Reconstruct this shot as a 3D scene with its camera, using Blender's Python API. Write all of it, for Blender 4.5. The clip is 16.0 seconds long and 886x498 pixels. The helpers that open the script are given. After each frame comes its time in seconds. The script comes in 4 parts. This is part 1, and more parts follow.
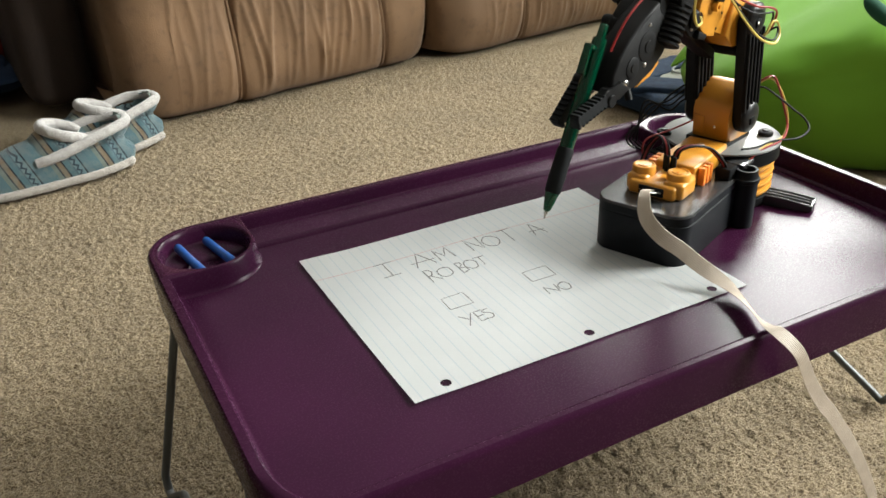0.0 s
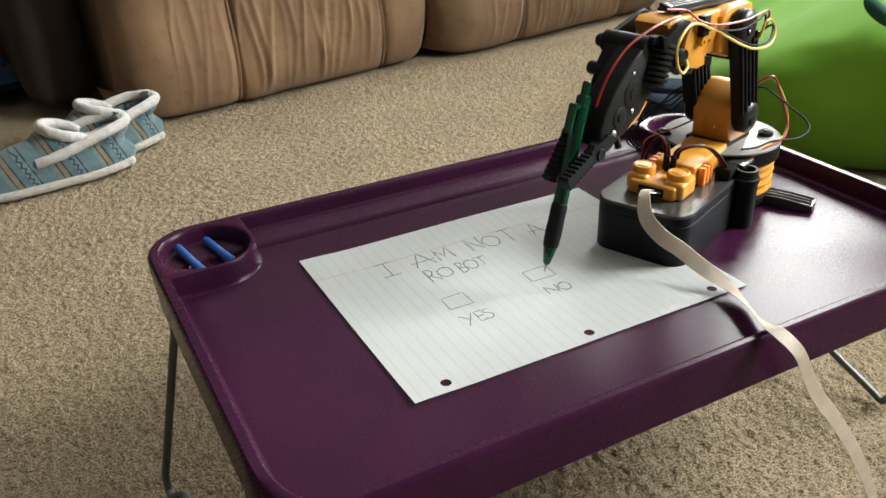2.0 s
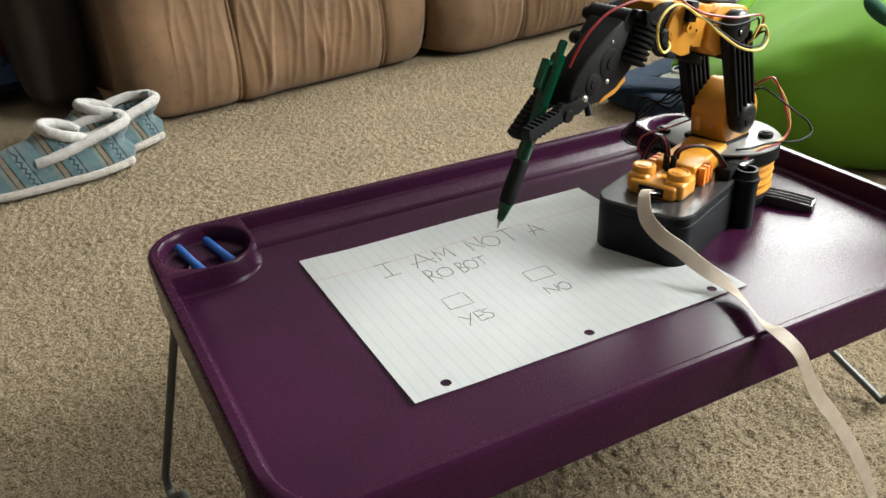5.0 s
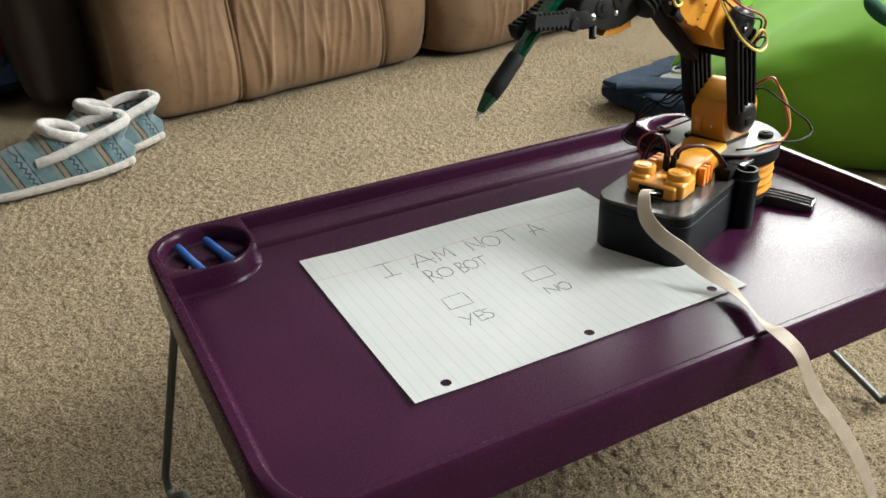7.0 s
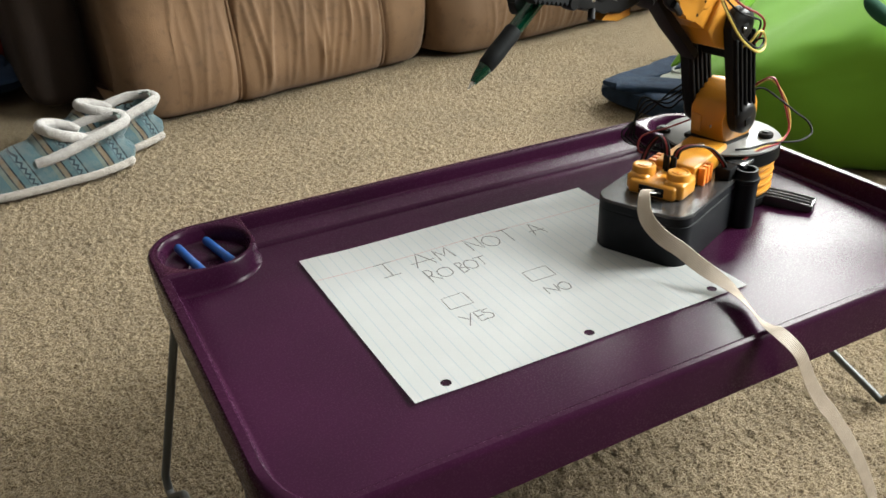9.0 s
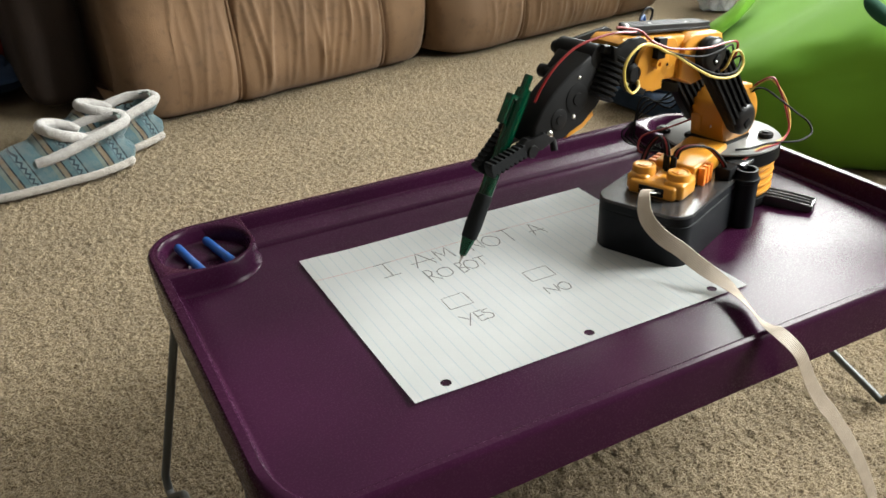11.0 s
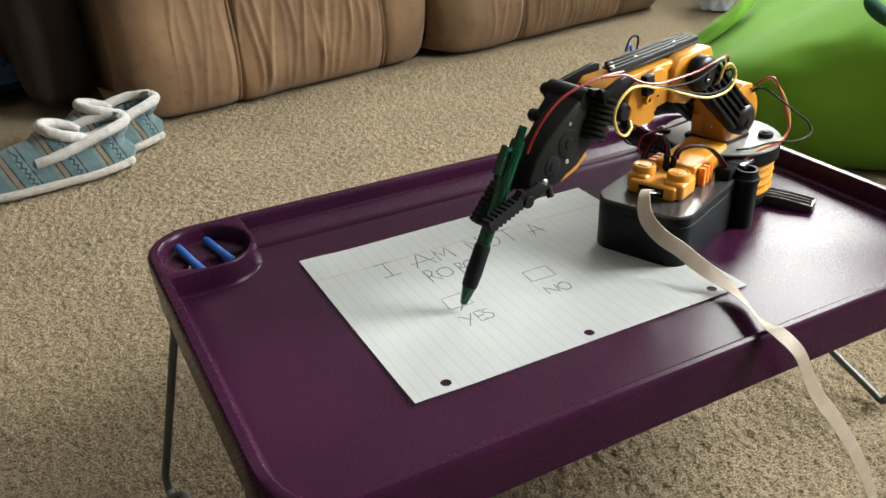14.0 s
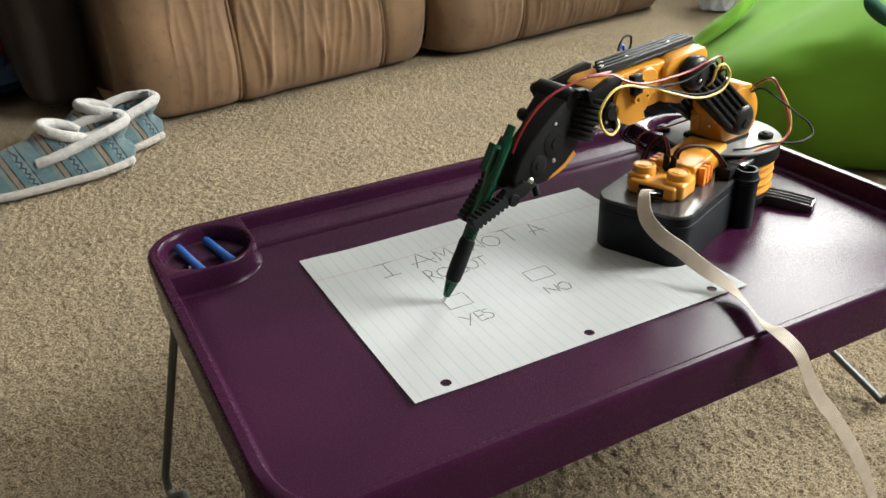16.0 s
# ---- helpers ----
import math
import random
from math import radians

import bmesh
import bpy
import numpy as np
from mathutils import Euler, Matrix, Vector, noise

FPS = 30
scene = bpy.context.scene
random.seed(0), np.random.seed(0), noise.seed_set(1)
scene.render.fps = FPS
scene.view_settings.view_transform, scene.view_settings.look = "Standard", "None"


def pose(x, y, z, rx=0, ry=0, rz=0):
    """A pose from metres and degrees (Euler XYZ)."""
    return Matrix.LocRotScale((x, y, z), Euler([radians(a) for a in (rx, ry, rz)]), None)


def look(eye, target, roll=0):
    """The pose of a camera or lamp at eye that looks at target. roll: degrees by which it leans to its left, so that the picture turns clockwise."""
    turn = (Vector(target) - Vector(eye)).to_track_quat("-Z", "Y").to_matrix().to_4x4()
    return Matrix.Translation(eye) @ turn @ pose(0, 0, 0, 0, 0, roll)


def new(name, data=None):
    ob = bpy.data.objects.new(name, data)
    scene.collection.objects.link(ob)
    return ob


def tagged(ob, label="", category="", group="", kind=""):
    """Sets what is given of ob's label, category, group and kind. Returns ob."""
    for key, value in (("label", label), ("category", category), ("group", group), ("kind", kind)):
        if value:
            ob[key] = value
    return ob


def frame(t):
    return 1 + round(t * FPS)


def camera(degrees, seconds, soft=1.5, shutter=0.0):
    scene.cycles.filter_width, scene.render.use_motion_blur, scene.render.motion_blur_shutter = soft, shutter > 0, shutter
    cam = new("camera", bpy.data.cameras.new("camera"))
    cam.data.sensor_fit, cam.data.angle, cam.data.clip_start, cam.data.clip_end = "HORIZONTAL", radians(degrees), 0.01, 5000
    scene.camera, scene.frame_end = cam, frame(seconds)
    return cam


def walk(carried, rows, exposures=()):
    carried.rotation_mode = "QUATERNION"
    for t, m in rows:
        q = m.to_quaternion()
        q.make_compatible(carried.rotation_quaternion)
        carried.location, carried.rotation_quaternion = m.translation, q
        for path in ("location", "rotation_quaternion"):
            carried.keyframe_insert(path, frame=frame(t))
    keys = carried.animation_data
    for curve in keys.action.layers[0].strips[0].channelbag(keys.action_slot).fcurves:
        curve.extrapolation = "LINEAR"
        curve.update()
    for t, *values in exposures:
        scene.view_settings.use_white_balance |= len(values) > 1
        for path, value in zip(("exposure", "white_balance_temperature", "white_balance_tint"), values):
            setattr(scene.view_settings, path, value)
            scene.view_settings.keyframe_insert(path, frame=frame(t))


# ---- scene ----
T = 0.19                      # height of the tray's top over the carpet
cam = camera(55.6, 16.0, soft=1.6)
CAM = pose(-0.1625, -0.3590, 0.5062, 61.745, 1.817, -28.186)
walk(cam, [(0.0, CAM), (16.0, CAM)])

# ---- light ----
SUN_AZ, SUN_EL = 55.0, 32.0   # degrees from +x towards +y
world = bpy.data.worlds.new("sky")
scene.world = world
world.use_nodes = True
_n = world.node_tree.nodes
_sky = _n.new("ShaderNodeTexSky")
_sky.sky_type, _sky.sun_disc = "NISHITA", False
_sky.sun_elevation, _sky.sun_rotation = radians(SUN_EL), radians(90 - SUN_AZ)
_n["Background"].inputs["Strength"].default_value = 0.12
world.node_tree.links.new(_sky.outputs[0], _n["Background"].inputs["Color"])

WALL_X = 1.95                 # wall with the windows
WINDOWS = ((0.95, 2.00), (-1.15, -0.12))   # y ranges of the two window openings
WIN_Z = (0.75, 2.05)
for y0, y1 in WINDOWS:
    lamp = bpy.data.lights.new("window_daylight", "AREA")
    lamp.shape, lamp.size, lamp.size_y = "RECTANGLE", y1 - y0, WIN_Z[1] - WIN_Z[0]
    lamp.energy, lamp.color = (136 if y0 > 0.5 else 254), (0.968, 1.0, 0.955)
    ob = new("window_daylight", lamp)
    mid = Vector((WALL_X + 0.16, (y0 + y1) / 2, sum(WIN_Z) / 2))
    ob.matrix_world = look(mid, mid + Vector((-1, 0, 0)))
scene.view_settings.exposure = 0.0


# ---- materials ----
def tint(c, k):
    return tuple(min(1, max(0, v * k)) for v in c[:3]) + (1,)


def mat(name, col, rough=0.5, metal=0.0, var=0.12, scale=30, bump=0.0, bscale=300, col2=None, spec=0.5, coat=0.0,
        sheen=0.0, rvar=0.08, glass=0.0, detail=4):
    m = bpy.data.materials.new(name)
    m.use_nodes = True
    nt = m.node_tree
    b = nt.nodes["Principled BSDF"]
    tc = nt.nodes.new("ShaderNodeTexCoord")
    n1 = nt.nodes.new("ShaderNodeTexNoise")
    n1.inputs["Scale"].default_value, n1.inputs["Detail"].default_value = scale, detail
    nt.links.new(tc.outputs["Object"], n1.inputs["Vector"])
    ramp = nt.nodes.new("ShaderNodeValToRGB")
    ramp.color_ramp.elements[0].position, ramp.color_ramp.elements[1].position = 0.3, 0.7
    ramp.color_ramp.elements[0].color = tint(col, 1 - var)
    ramp.color_ramp.elements[1].color = tint(col2 or col, 1 + var)
    nt.links.new(n1.outputs["Fac"], ramp.inputs["Fac"])
    nt.links.new(ramp.outputs["Color"], b.inputs["Base Color"])
    n2 = nt.nodes.new("ShaderNodeTexNoise")
    n2.inputs["Scale"].default_value, n2.inputs["Detail"].default_value = bscale, 3
    nt.links.new(tc.outputs["Object"], n2.inputs["Vector"])
    mr = nt.nodes.new("ShaderNodeMapRange")
    mr.inputs["To Min"].default_value, mr.inputs["To Max"].default_value = max(0.02, rough - rvar), min(1, rough + rvar)
    nt.links.new(n2.outputs["Fac"], mr.inputs["Value"])
    nt.links.new(mr.outputs["Result"], b.inputs["Roughness"])
    if bump:
        bp = nt.nodes.new("ShaderNodeBump")
        bp.inputs["Strength"].default_value, bp.inputs["Distance"].default_value = bump, 0.002
        nt.links.new(n2.outputs["Fac"], bp.inputs["Height"])
        nt.links.new(bp.outputs["Normal"], b.inputs["Normal"])
    b.inputs["Metallic"].default_value = metal
    b.inputs["Specular IOR Level"].default_value = spec
    b.inputs["Coat Weight"].default_value = coat
    b.inputs["Sheen Weight"].default_value = sheen
    b.inputs["Transmission Weight"].default_value = glass
    return m


M_PURPLE = mat("purple_plastic", (0.0255, 0.0050, 0.0185), 0.265, rvar=0.06, var=0.16, scale=11, bump=0.05, bscale=900, spec=0.115)
M_BLACK = mat("black_plastic", (0.006, 0.006, 0.0065), 0.50, var=0.2, scale=60, bump=0.04, bscale=700, spec=0.13)
M_BOX = mat("charcoal_plastic", (0.008, 0.009, 0.011), 0.48, var=0.15, scale=50, bump=0.05, bscale=900, spec=0.12)
M_HUB = mat("satin_black_plastic", (0.008, 0.008, 0.009), 0.36, var=0.15, scale=60, bump=0.03, bscale=700, spec=0.3)
M_RAIL = mat("ribbed_black_plastic", (0.010, 0.010, 0.011), 0.52, var=0.15, scale=60, bump=0.05, bscale=700, spec=0.22)
# grey base stands in for the window's reflection on a black disc
M_DISC = mat("turntable_plastic_painted_sheen", (0.20, 0.20, 0.195), 0.33, var=0.1, scale=40, spec=0.6)
M_GLOSS = mat("glossy_black_plastic", (0.035, 0.035, 0.036), 0.22, var=0.1, scale=40, spec=0.7)
M_ORANGE = mat("amber_plastic", (0.52, 0.222, 0.020), 0.36, var=0.08, scale=40, bump=0.03, bscale=600)
M_ORANGE2 = mat("deep_orange_plastic", (0.70, 0.20, 0.02), 0.4, var=0.06)
M_METAL = mat("steel", (0.62, 0.60, 0.57), 0.28, metal=1.0, var=0.08, scale=80)
M_LEG = mat("grey_steel_tube", (0.10, 0.105, 0.105), 0.45, metal=0.4, var=0.1, scale=50)
M_RED = mat("red_wire", (0.24, 0.013, 0.013), 0.4)
M_YELLOW = mat("yellow_wire", (0.62, 0.46, 0.11), 0.4)
M_BWIRE = mat("black_wire", (0.008, 0.008, 0.009), 0.55, spec=0.1)
M_RIBBON = mat("grey_ribbon_wire", (0.40, 0.335, 0.27), 0.5, var=0.06, scale=120)
M_GREEN_PEN = mat("green_clear_plastic", (0.0, 0.066, 0.030), 0.10, var=0.1, glass=0.6, spec=0.5)
M_GRIP = mat("black_rubber", (0.007, 0.008, 0.009), 0.62, bump=0.1, bscale=900, spec=0.15)
M_BLUE = mat("blue_plastic", (0.005, 0.060, 0.25), 0.4, var=0.08)
M_PENCIL = mat("graphite_line", (0.12, 0.115, 0.115), 0.7, var=0.3, scale=600)
M_WALL = mat("painted_wall", (0.15, 0.13, 0.11), 0.9, var=0.04, scale=6, bump=0.1, bscale=150)
M_CEIL = mat("white_ceiling", (0.45, 0.44, 0.42), 0.95, var=0.03, scale=6, bump=0.1, bscale=90)
M_TRIM = mat("white_trim", (0.75, 0.74, 0.70), 0.45, var=0.03)
M_GLASS = mat("window_glass", (1, 1, 1), 0.03, var=0.0, glass=1.0, rvar=0.0)
M_FLEECE = mat("white_fleece", (0.35, 0.33, 0.315), 0.95, var=0.10, scale=140, bump=1.0, bscale=420, sheen=0.5)
M_TRIMFL = mat("grey_fleece", (0.30, 0.27, 0.24), 0.95, var=0.12, scale=120, bump=1.0, bscale=380, sheen=0.4)
M_DENIM = mat("dark_denim", (0.016, 0.031, 0.058), 0.9, var=0.3, scale=60, bump=0.5, bscale=900, sheen=0.03, spec=0.2)
M_SEAM = mat("pale_seam_cloth", (0.40, 0.42, 0.40), 0.9, var=0.15, scale=200, bump=0.4, bscale=900)
M_DENIM_IN = mat("grey_lining", (0.24, 0.25, 0.21), 0.9, var=0.15, scale=60, bump=0.4, bscale=700)
# brown taken near black: the shade left of the sofa is in the colour
M_SHADE_BROWN = mat("shade_brown_suede", (0.022, 0.012, 0.008), 0.9, var=0.2, scale=9, bump=0.3, bscale=300)
M_REDCLOTH = mat("red_cloth", (0.17, 0.008, 0.006), 0.9, var=0.2, scale=14, bump=0.4, bscale=500)
M_BLUECLOTH = mat("navy_cloth", (0.010, 0.028, 0.07), 0.9, var=0.3, scale=20, bump=0.4, bscale=500)
M_GREEN = mat("lime_green_cloth", (0.118, 0.275, 0.022), 0.85, var=0.10, scale=5, bump=0.25, bscale=700, sheen=0.05, spec=0.2)
M_DKGREEN = mat("dark_green_felt", (0.005, 0.055, 0.03), 0.9, var=0.15)
M_BAG = mat("clear_plastic_bag", (0.80, 0.84, 0.88), 0.25, var=0.05, glass=0.4)


def carpet_material():
    m = mat("beige_carpet", (0.292, 0.222, 0.133), 0.97, var=0.12, scale=6.0, sheen=0.06)
    nt = m.node_tree
    b = nt.nodes["Principled BSDF"]
    tc = nt.nodes.new("ShaderNodeTexCoord")
    n = nt.nodes.new("ShaderNodeTexNoise")
    n.inputs["Scale"].default_value, n.inputs["Detail"].default_value = 400, 5
    n.inputs["Roughness"].default_value = 0.6
    nt.links.new(tc.outputs["Object"], n.inputs["Vector"])
    # low spots of the pile coloured darker: shade between tufts put into the colour
    r = nt.nodes.new("ShaderNodeValToRGB")
    e = r.color_ramp.elements
    e[0].position, e[0].color = 0.38, (0.35, 0.29, 0.21, 1)
    e[1].position, e[1].color = 0.54, (1, 1, 1, 1)
    nt.links.new(n.outputs["Fac"], r.inputs["Fac"])
    mix = nt.nodes.new("ShaderNodeMixRGB")
    mix.blend_type = "MULTIPLY"
    mix.inputs["Fac"].default_value = 1
    old = b.inputs["Base Color"].links[0].from_socket
    nt.links.new(old, mix.inputs["Color1"])
    nt.links.new(r.outputs["Color"], mix.inputs["Color2"])
    nt.links.new(mix.outputs["Color"], b.inputs["Base Color"])
    bp = nt.nodes.new("ShaderNodeBump")
    bp.inputs["Strength"].default_value, bp.inputs["Distance"].default_value = 1.0, 0.006
    nt.links.new(n.outputs["Fac"], bp.inputs["Height"])
    nt.links.new(bp.outputs["Normal"], b.inputs["Normal"])
    return m


def suede_material():
    m = mat("tan_suede", (0.150, 0.084, 0.041), 0.88, var=0.22, scale=7, bump=0.25, bscale=420, sheen=0.08)
    nt = m.node_tree
    b = nt.nodes["Principled BSDF"]
    tc = nt.nodes.new("ShaderNodeTexCoord")
    n = nt.nodes.new("ShaderNodeTexNoise")
    n.inputs["Scale"].default_value, n.inputs["Detail"].default_value = 55, 6
    nt.links.new(tc.outputs["Object"], n.inputs["Vector"])
    r = nt.nodes.new("ShaderNodeValToRGB")
    e = r.color_ramp.elements
    e[0].position, e[0].color = 0.27, (0.45, 0.42, 0.40, 1)
    e[1].position, e[1].color = 0.45, (1, 1, 1, 1)
    nt.links.new(n.outputs["Fac"], r.inputs["Fac"])
    mix = nt.nodes.new("ShaderNodeMixRGB")
    mix.blend_type = "MULTIPLY"
    mix.inputs["Fac"].default_value = 0.45
    nt.links.new(b.inputs["Base Color"].links[0].from_socket, mix.inputs["Color1"])
    nt.links.new(r.outputs["Color"], mix.inputs["Color2"])
    nt.links.new(mix.outputs["Color"], b.inputs["Base Color"])
    return m


def paper_material():
    """White loose-leaf: pale blue rules across, one pink margin line."""
    m = mat("ruled_paper", (0.69, 0.70, 0.70), 0.75, var=0.02, scale=30, spec=0.3, bump=0.05, bscale=500)
    nt = m.node_tree
    b = nt.nodes["Principled BSDF"]
    tc = nt.nodes.new("ShaderNodeTexCoord")
    sep = nt.nodes.new("ShaderNodeSeparateXYZ")
    nt.links.new(tc.outputs["Object"], sep.inputs[0])

    def math_node(op, a, v):
        k = nt.nodes.new("ShaderNodeMath")
        k.operation = op
        nt.links.new(a, k.inputs[0])
        k.inputs[1].default_value = v
        return k.outputs[0]
    col = b.inputs["Base Color"].links[0].from_socket
    rules = math_node("LESS_THAN", math_node("PINGPONG", math_node("ADD", sep.outputs["X"], 0.003), RULE / 2), 0.00042)
    edge = math_node("SUBTRACT", sep.outputs["Y"], 0.1672)
    pink = math_node("LESS_THAN", math_node("ABSOLUTE", edge, 0), 0.00035)
    for fac, c, k in ((rules, (0.46, 0.55, 0.61, 1), 0.48), (pink, (0.62, 0.30, 0.30, 1), 0.7)):
        mix = nt.nodes.new("ShaderNodeMixRGB")
        nt.links.new(math_node("MULTIPLY", fac, k), mix.inputs["Fac"])
        nt.links.new(col, mix.inputs["Color1"])
        mix.inputs["Color2"].default_value = c
        col = mix.outputs["Color"]
    nt.links.new(col, b.inputs["Base Color"])
    return m


def slipper_material():
    """Knit with slanting bands: pale blue, cream and peach between dark stitched lines."""
    m = mat("patterned_knit", (0.30, 0.45, 0.52), 0.95, var=0.1, scale=60, bump=0.6, bscale=600, sheen=0.3)
    nt = m.node_tree
    b = nt.nodes["Principled BSDF"]
    tc = nt.nodes.new("ShaderNodeTexCoord")
    mp = nt.nodes.new("ShaderNodeMapping")
    mp.inputs["Rotation"].default_value = (0, 0.35, 0)
    mp.inputs["Scale"].default_value = (16, 16, 16)
    nt.links.new(tc.outputs["Object"], mp.inputs["Vector"])
    sep = nt.nodes.new("ShaderNodeSeparateXYZ")
    nt.links.new(mp.outputs[0], sep.inputs[0])
    fr = nt.nodes.new("ShaderNodeMath")
    fr.operation = "FRACT"
    nt.links.new(sep.outputs["X"], fr.inputs[0])
    r = nt.nodes.new("ShaderNodeValToRGB")
    r.color_ramp.interpolation = "CONSTANT"
    e = r.color_ramp.elements
    bands = ((0, (0.12, 0.21, 0.24)), (0.20, (0.20, 0.24, 0.21)), (0.30, (0.015, 0.02, 0.03)), (0.335, (0.27, 0.20, 0.13)),
             (0.44, (0.015, 0.02, 0.03)), (0.475, (0.11, 0.20, 0.23)), (0.60, (0.09, 0.14, 0.17)), (0.63, (0.16, 0.26, 0.29)),
             (0.80, (0.015, 0.02, 0.03)), (0.835, (0.14, 0.22, 0.25)))
    for i, (p, c) in enumerate(bands):
        el = e[i] if i < 2 else e.new(p)
        el.position, el.color = p, (*c, 1)
    nt.links.new(fr.outputs[0], r.inputs["Fac"])
    nz = nt.nodes.new("ShaderNodeTexNoise")
    nz.inputs["Scale"].default_value = 90
    nt.links.new(tc.outputs["Object"], nz.inputs["Vector"])
    mix = nt.nodes.new("ShaderNodeMixRGB")
    mix.inputs["Color2"].default_value = (0.26, 0.30, 0.28, 1)
    rr = nt.nodes.new("ShaderNodeMapRange")
    rr.inputs["From Min"].default_value, rr.inputs["From Max"].default_value = 0.45, 0.75
    rr.inputs["To Max"].default_value = 0.6
    nt.links.new(nz.outputs["Fac"], rr.inputs["Value"])
    nt.links.new(rr.outputs["Result"], mix.inputs["Fac"])
    nt.links.new(r.outputs["Color"], mix.inputs["Color1"])

    def math_node(op, a, v):
        k = nt.nodes.new("ShaderNodeMath")
        k.operation = op
        nt.links.new(a, k.inputs[0])
        if isinstance(v, float):
            k.inputs[1].default_value = v
        else:
            nt.links.new(v, k.inputs[1])
        return k.outputs[0]
    # stitched zigzag
    zig = math_node("MULTIPLY", math_node("PINGPONG", math_node("MULTIPLY", sep.outputs["Z"], 7.0), 0.5), 0.16)
    line = math_node("LESS_THAN", math_node("ABSOLUTE", math_node("SUBTRACT", math_node("ADD", fr.outputs[0], zig), 0.735), 0.0), 0.028)
    dark = nt.nodes.new("ShaderNodeMixRGB")
    nt.links.new(math_node("MULTIPLY", line, 0.85), dark.inputs["Fac"])
    nt.links.new(mix.outputs["Color"], dark.inputs["Color1"])
    dark.inputs["Color2"].default_value = (0.02, 0.03, 0.05, 1)
    nt.links.new(dark.outputs["Color"], b.inputs["Base Color"])
    return m


RULE = 0.0087                 # spacing of the ruled lines
M_CARPET, M_SUEDE, M_PAPER, M_KNIT = carpet_material(), suede_material(), paper_material(), slipper_material()


# ---- mesh helpers ----
def part(name, bm, material, parent=None, label="", smooth=True, m=None):
    me = bpy.data.meshes.new(name)
    bmesh.ops.recalc_face_normals(bm, faces=bm.faces)
    bm.to_mesh(me)
    bm.free()
    for p in me.polygons:
        p.use_smooth = smooth
    if smooth:
        me.set_sharp_from_angle(angle=radians(38))
    me.materials.append(material)
    ob = new(name, me)
    if parent:
        ob.parent = parent
    if m is not None:
        ob.matrix_basis = m
    if label:
        tagged(ob, label)
    return ob


def thing(name, m, label, category, group="", kind=""):
    ob = new(name)
    ob.empty_display_size = 0.05
    ob.matrix_basis = m
    return tagged(ob, label, category, group, kind)


def box(bm, x0, x1, y0, y1, z0, z1, bev=0.0, seg=2, m=None):
    r = bmesh.ops.create_cube(bm, size=1)
    vs = r["verts"]
    for v in vs:
        v.co = Vector((x0 + (v.co.x + 0.5) * (x1 - x0), y0 + (v.co.y + 0.5) * (y1 - y0), z0 + (v.co.z + 0.5) * (z1 - z0)))
    if bev:
        es = list({e for v in vs for e in v.link_edges})
        r2 = bmesh.ops.bevel(bm, geom=es, offset=bev, segments=seg, profile=0.5, affect="EDGES")
        vs = list({v for f in r2["faces"] for v in f.verts} | {v for v in vs if v.is_valid})
    if m is not None:
        bmesh.ops.transform(bm, matrix=m, verts=list(set(vs)))
    return bm


def lathe(bm, prof, n=32, m=None):
    """Turn (radius, z) rows round z; radius 0 closes the end."""
    rings = []
    for r, z in prof:
        if r < 1e-6:
            rings.append([bm.verts.new((0, 0, z))])
        else:
            rings.append([bm.verts.new((r * math.cos(2 * math.pi * k / n), r * math.sin(2 * math.pi * k / n), z)) for k in range(n)])
    for a, b in zip(rings, rings[1:]):
        for k in range(n):
            q = [a[k % len(a)], a[(k + 1) % len(a)], b[(k + 1) % len(b)], b[k % len(b)]]
            q = list(dict.fromkeys(q))
            if len(q) > 2:
                bm.faces.new(q)
    if m is not None:
        bmesh.ops.transform(bm, matrix=m, verts=[v for r in rings for v in r])
    return bm


def smooth_path(pts, k=6):
    pts = [Vector(p) for p in pts]
    out = []
    for i in range(len(pts) - 1):
        p0, p1, p2, p3 = pts[max(i - 1, 0)], pts[i], pts[i + 1], pts[min(i + 2, len(pts) - 1)]
        for j in range(k):
            t = j / k
            out.append(0.5 * (2 * p1 + (p2 - p0) * t + (2 * p0 - 5 * p1 + 4 * p2 - p3) * t * t + (3 * p1 - p0 - 3 * p2 + p3) * t ** 3))
    out.append(pts[-1])
    return out


def tube(bm, pts, r, n=8, k=6, closed=False, wob=0.0):
    path = smooth_path(pts, k) if k > 1 else [Vector(p) for p in pts]
    up = Vector((0.13, 0.29, 0.94))
    rings = []
    for i, p in enumerate(path):
        d = path[min(i + 1, len(path) - 1)] - path[max(i - 1, 0)]
        d.normalize()
        a = up - d * up.dot(d)
        if a.length < 1e-4:
            a = d.orthogonal()
        a.normalize()
        up = a
        b = d.cross(a)
        ring = []
        for j in range(n):
            th = 2 * math.pi * j / n
            o = a * math.cos(th) + b * math.sin(th)
            rr = r * (1 + (wob * noise.noise((p + o * r) * 140) if wob else 0))
            ring.append(bm.verts.new(p + o * rr))
        rings.append(ring)
    for q, s in zip(rings, rings[1:]):
        for j in range(n):
            bm.faces.new((q[j], q[(j + 1) % n], s[(j + 1) % n], s[j]))
    for e in (rings[0], rings[-1]):
        bm.faces.new(e)
    return bm


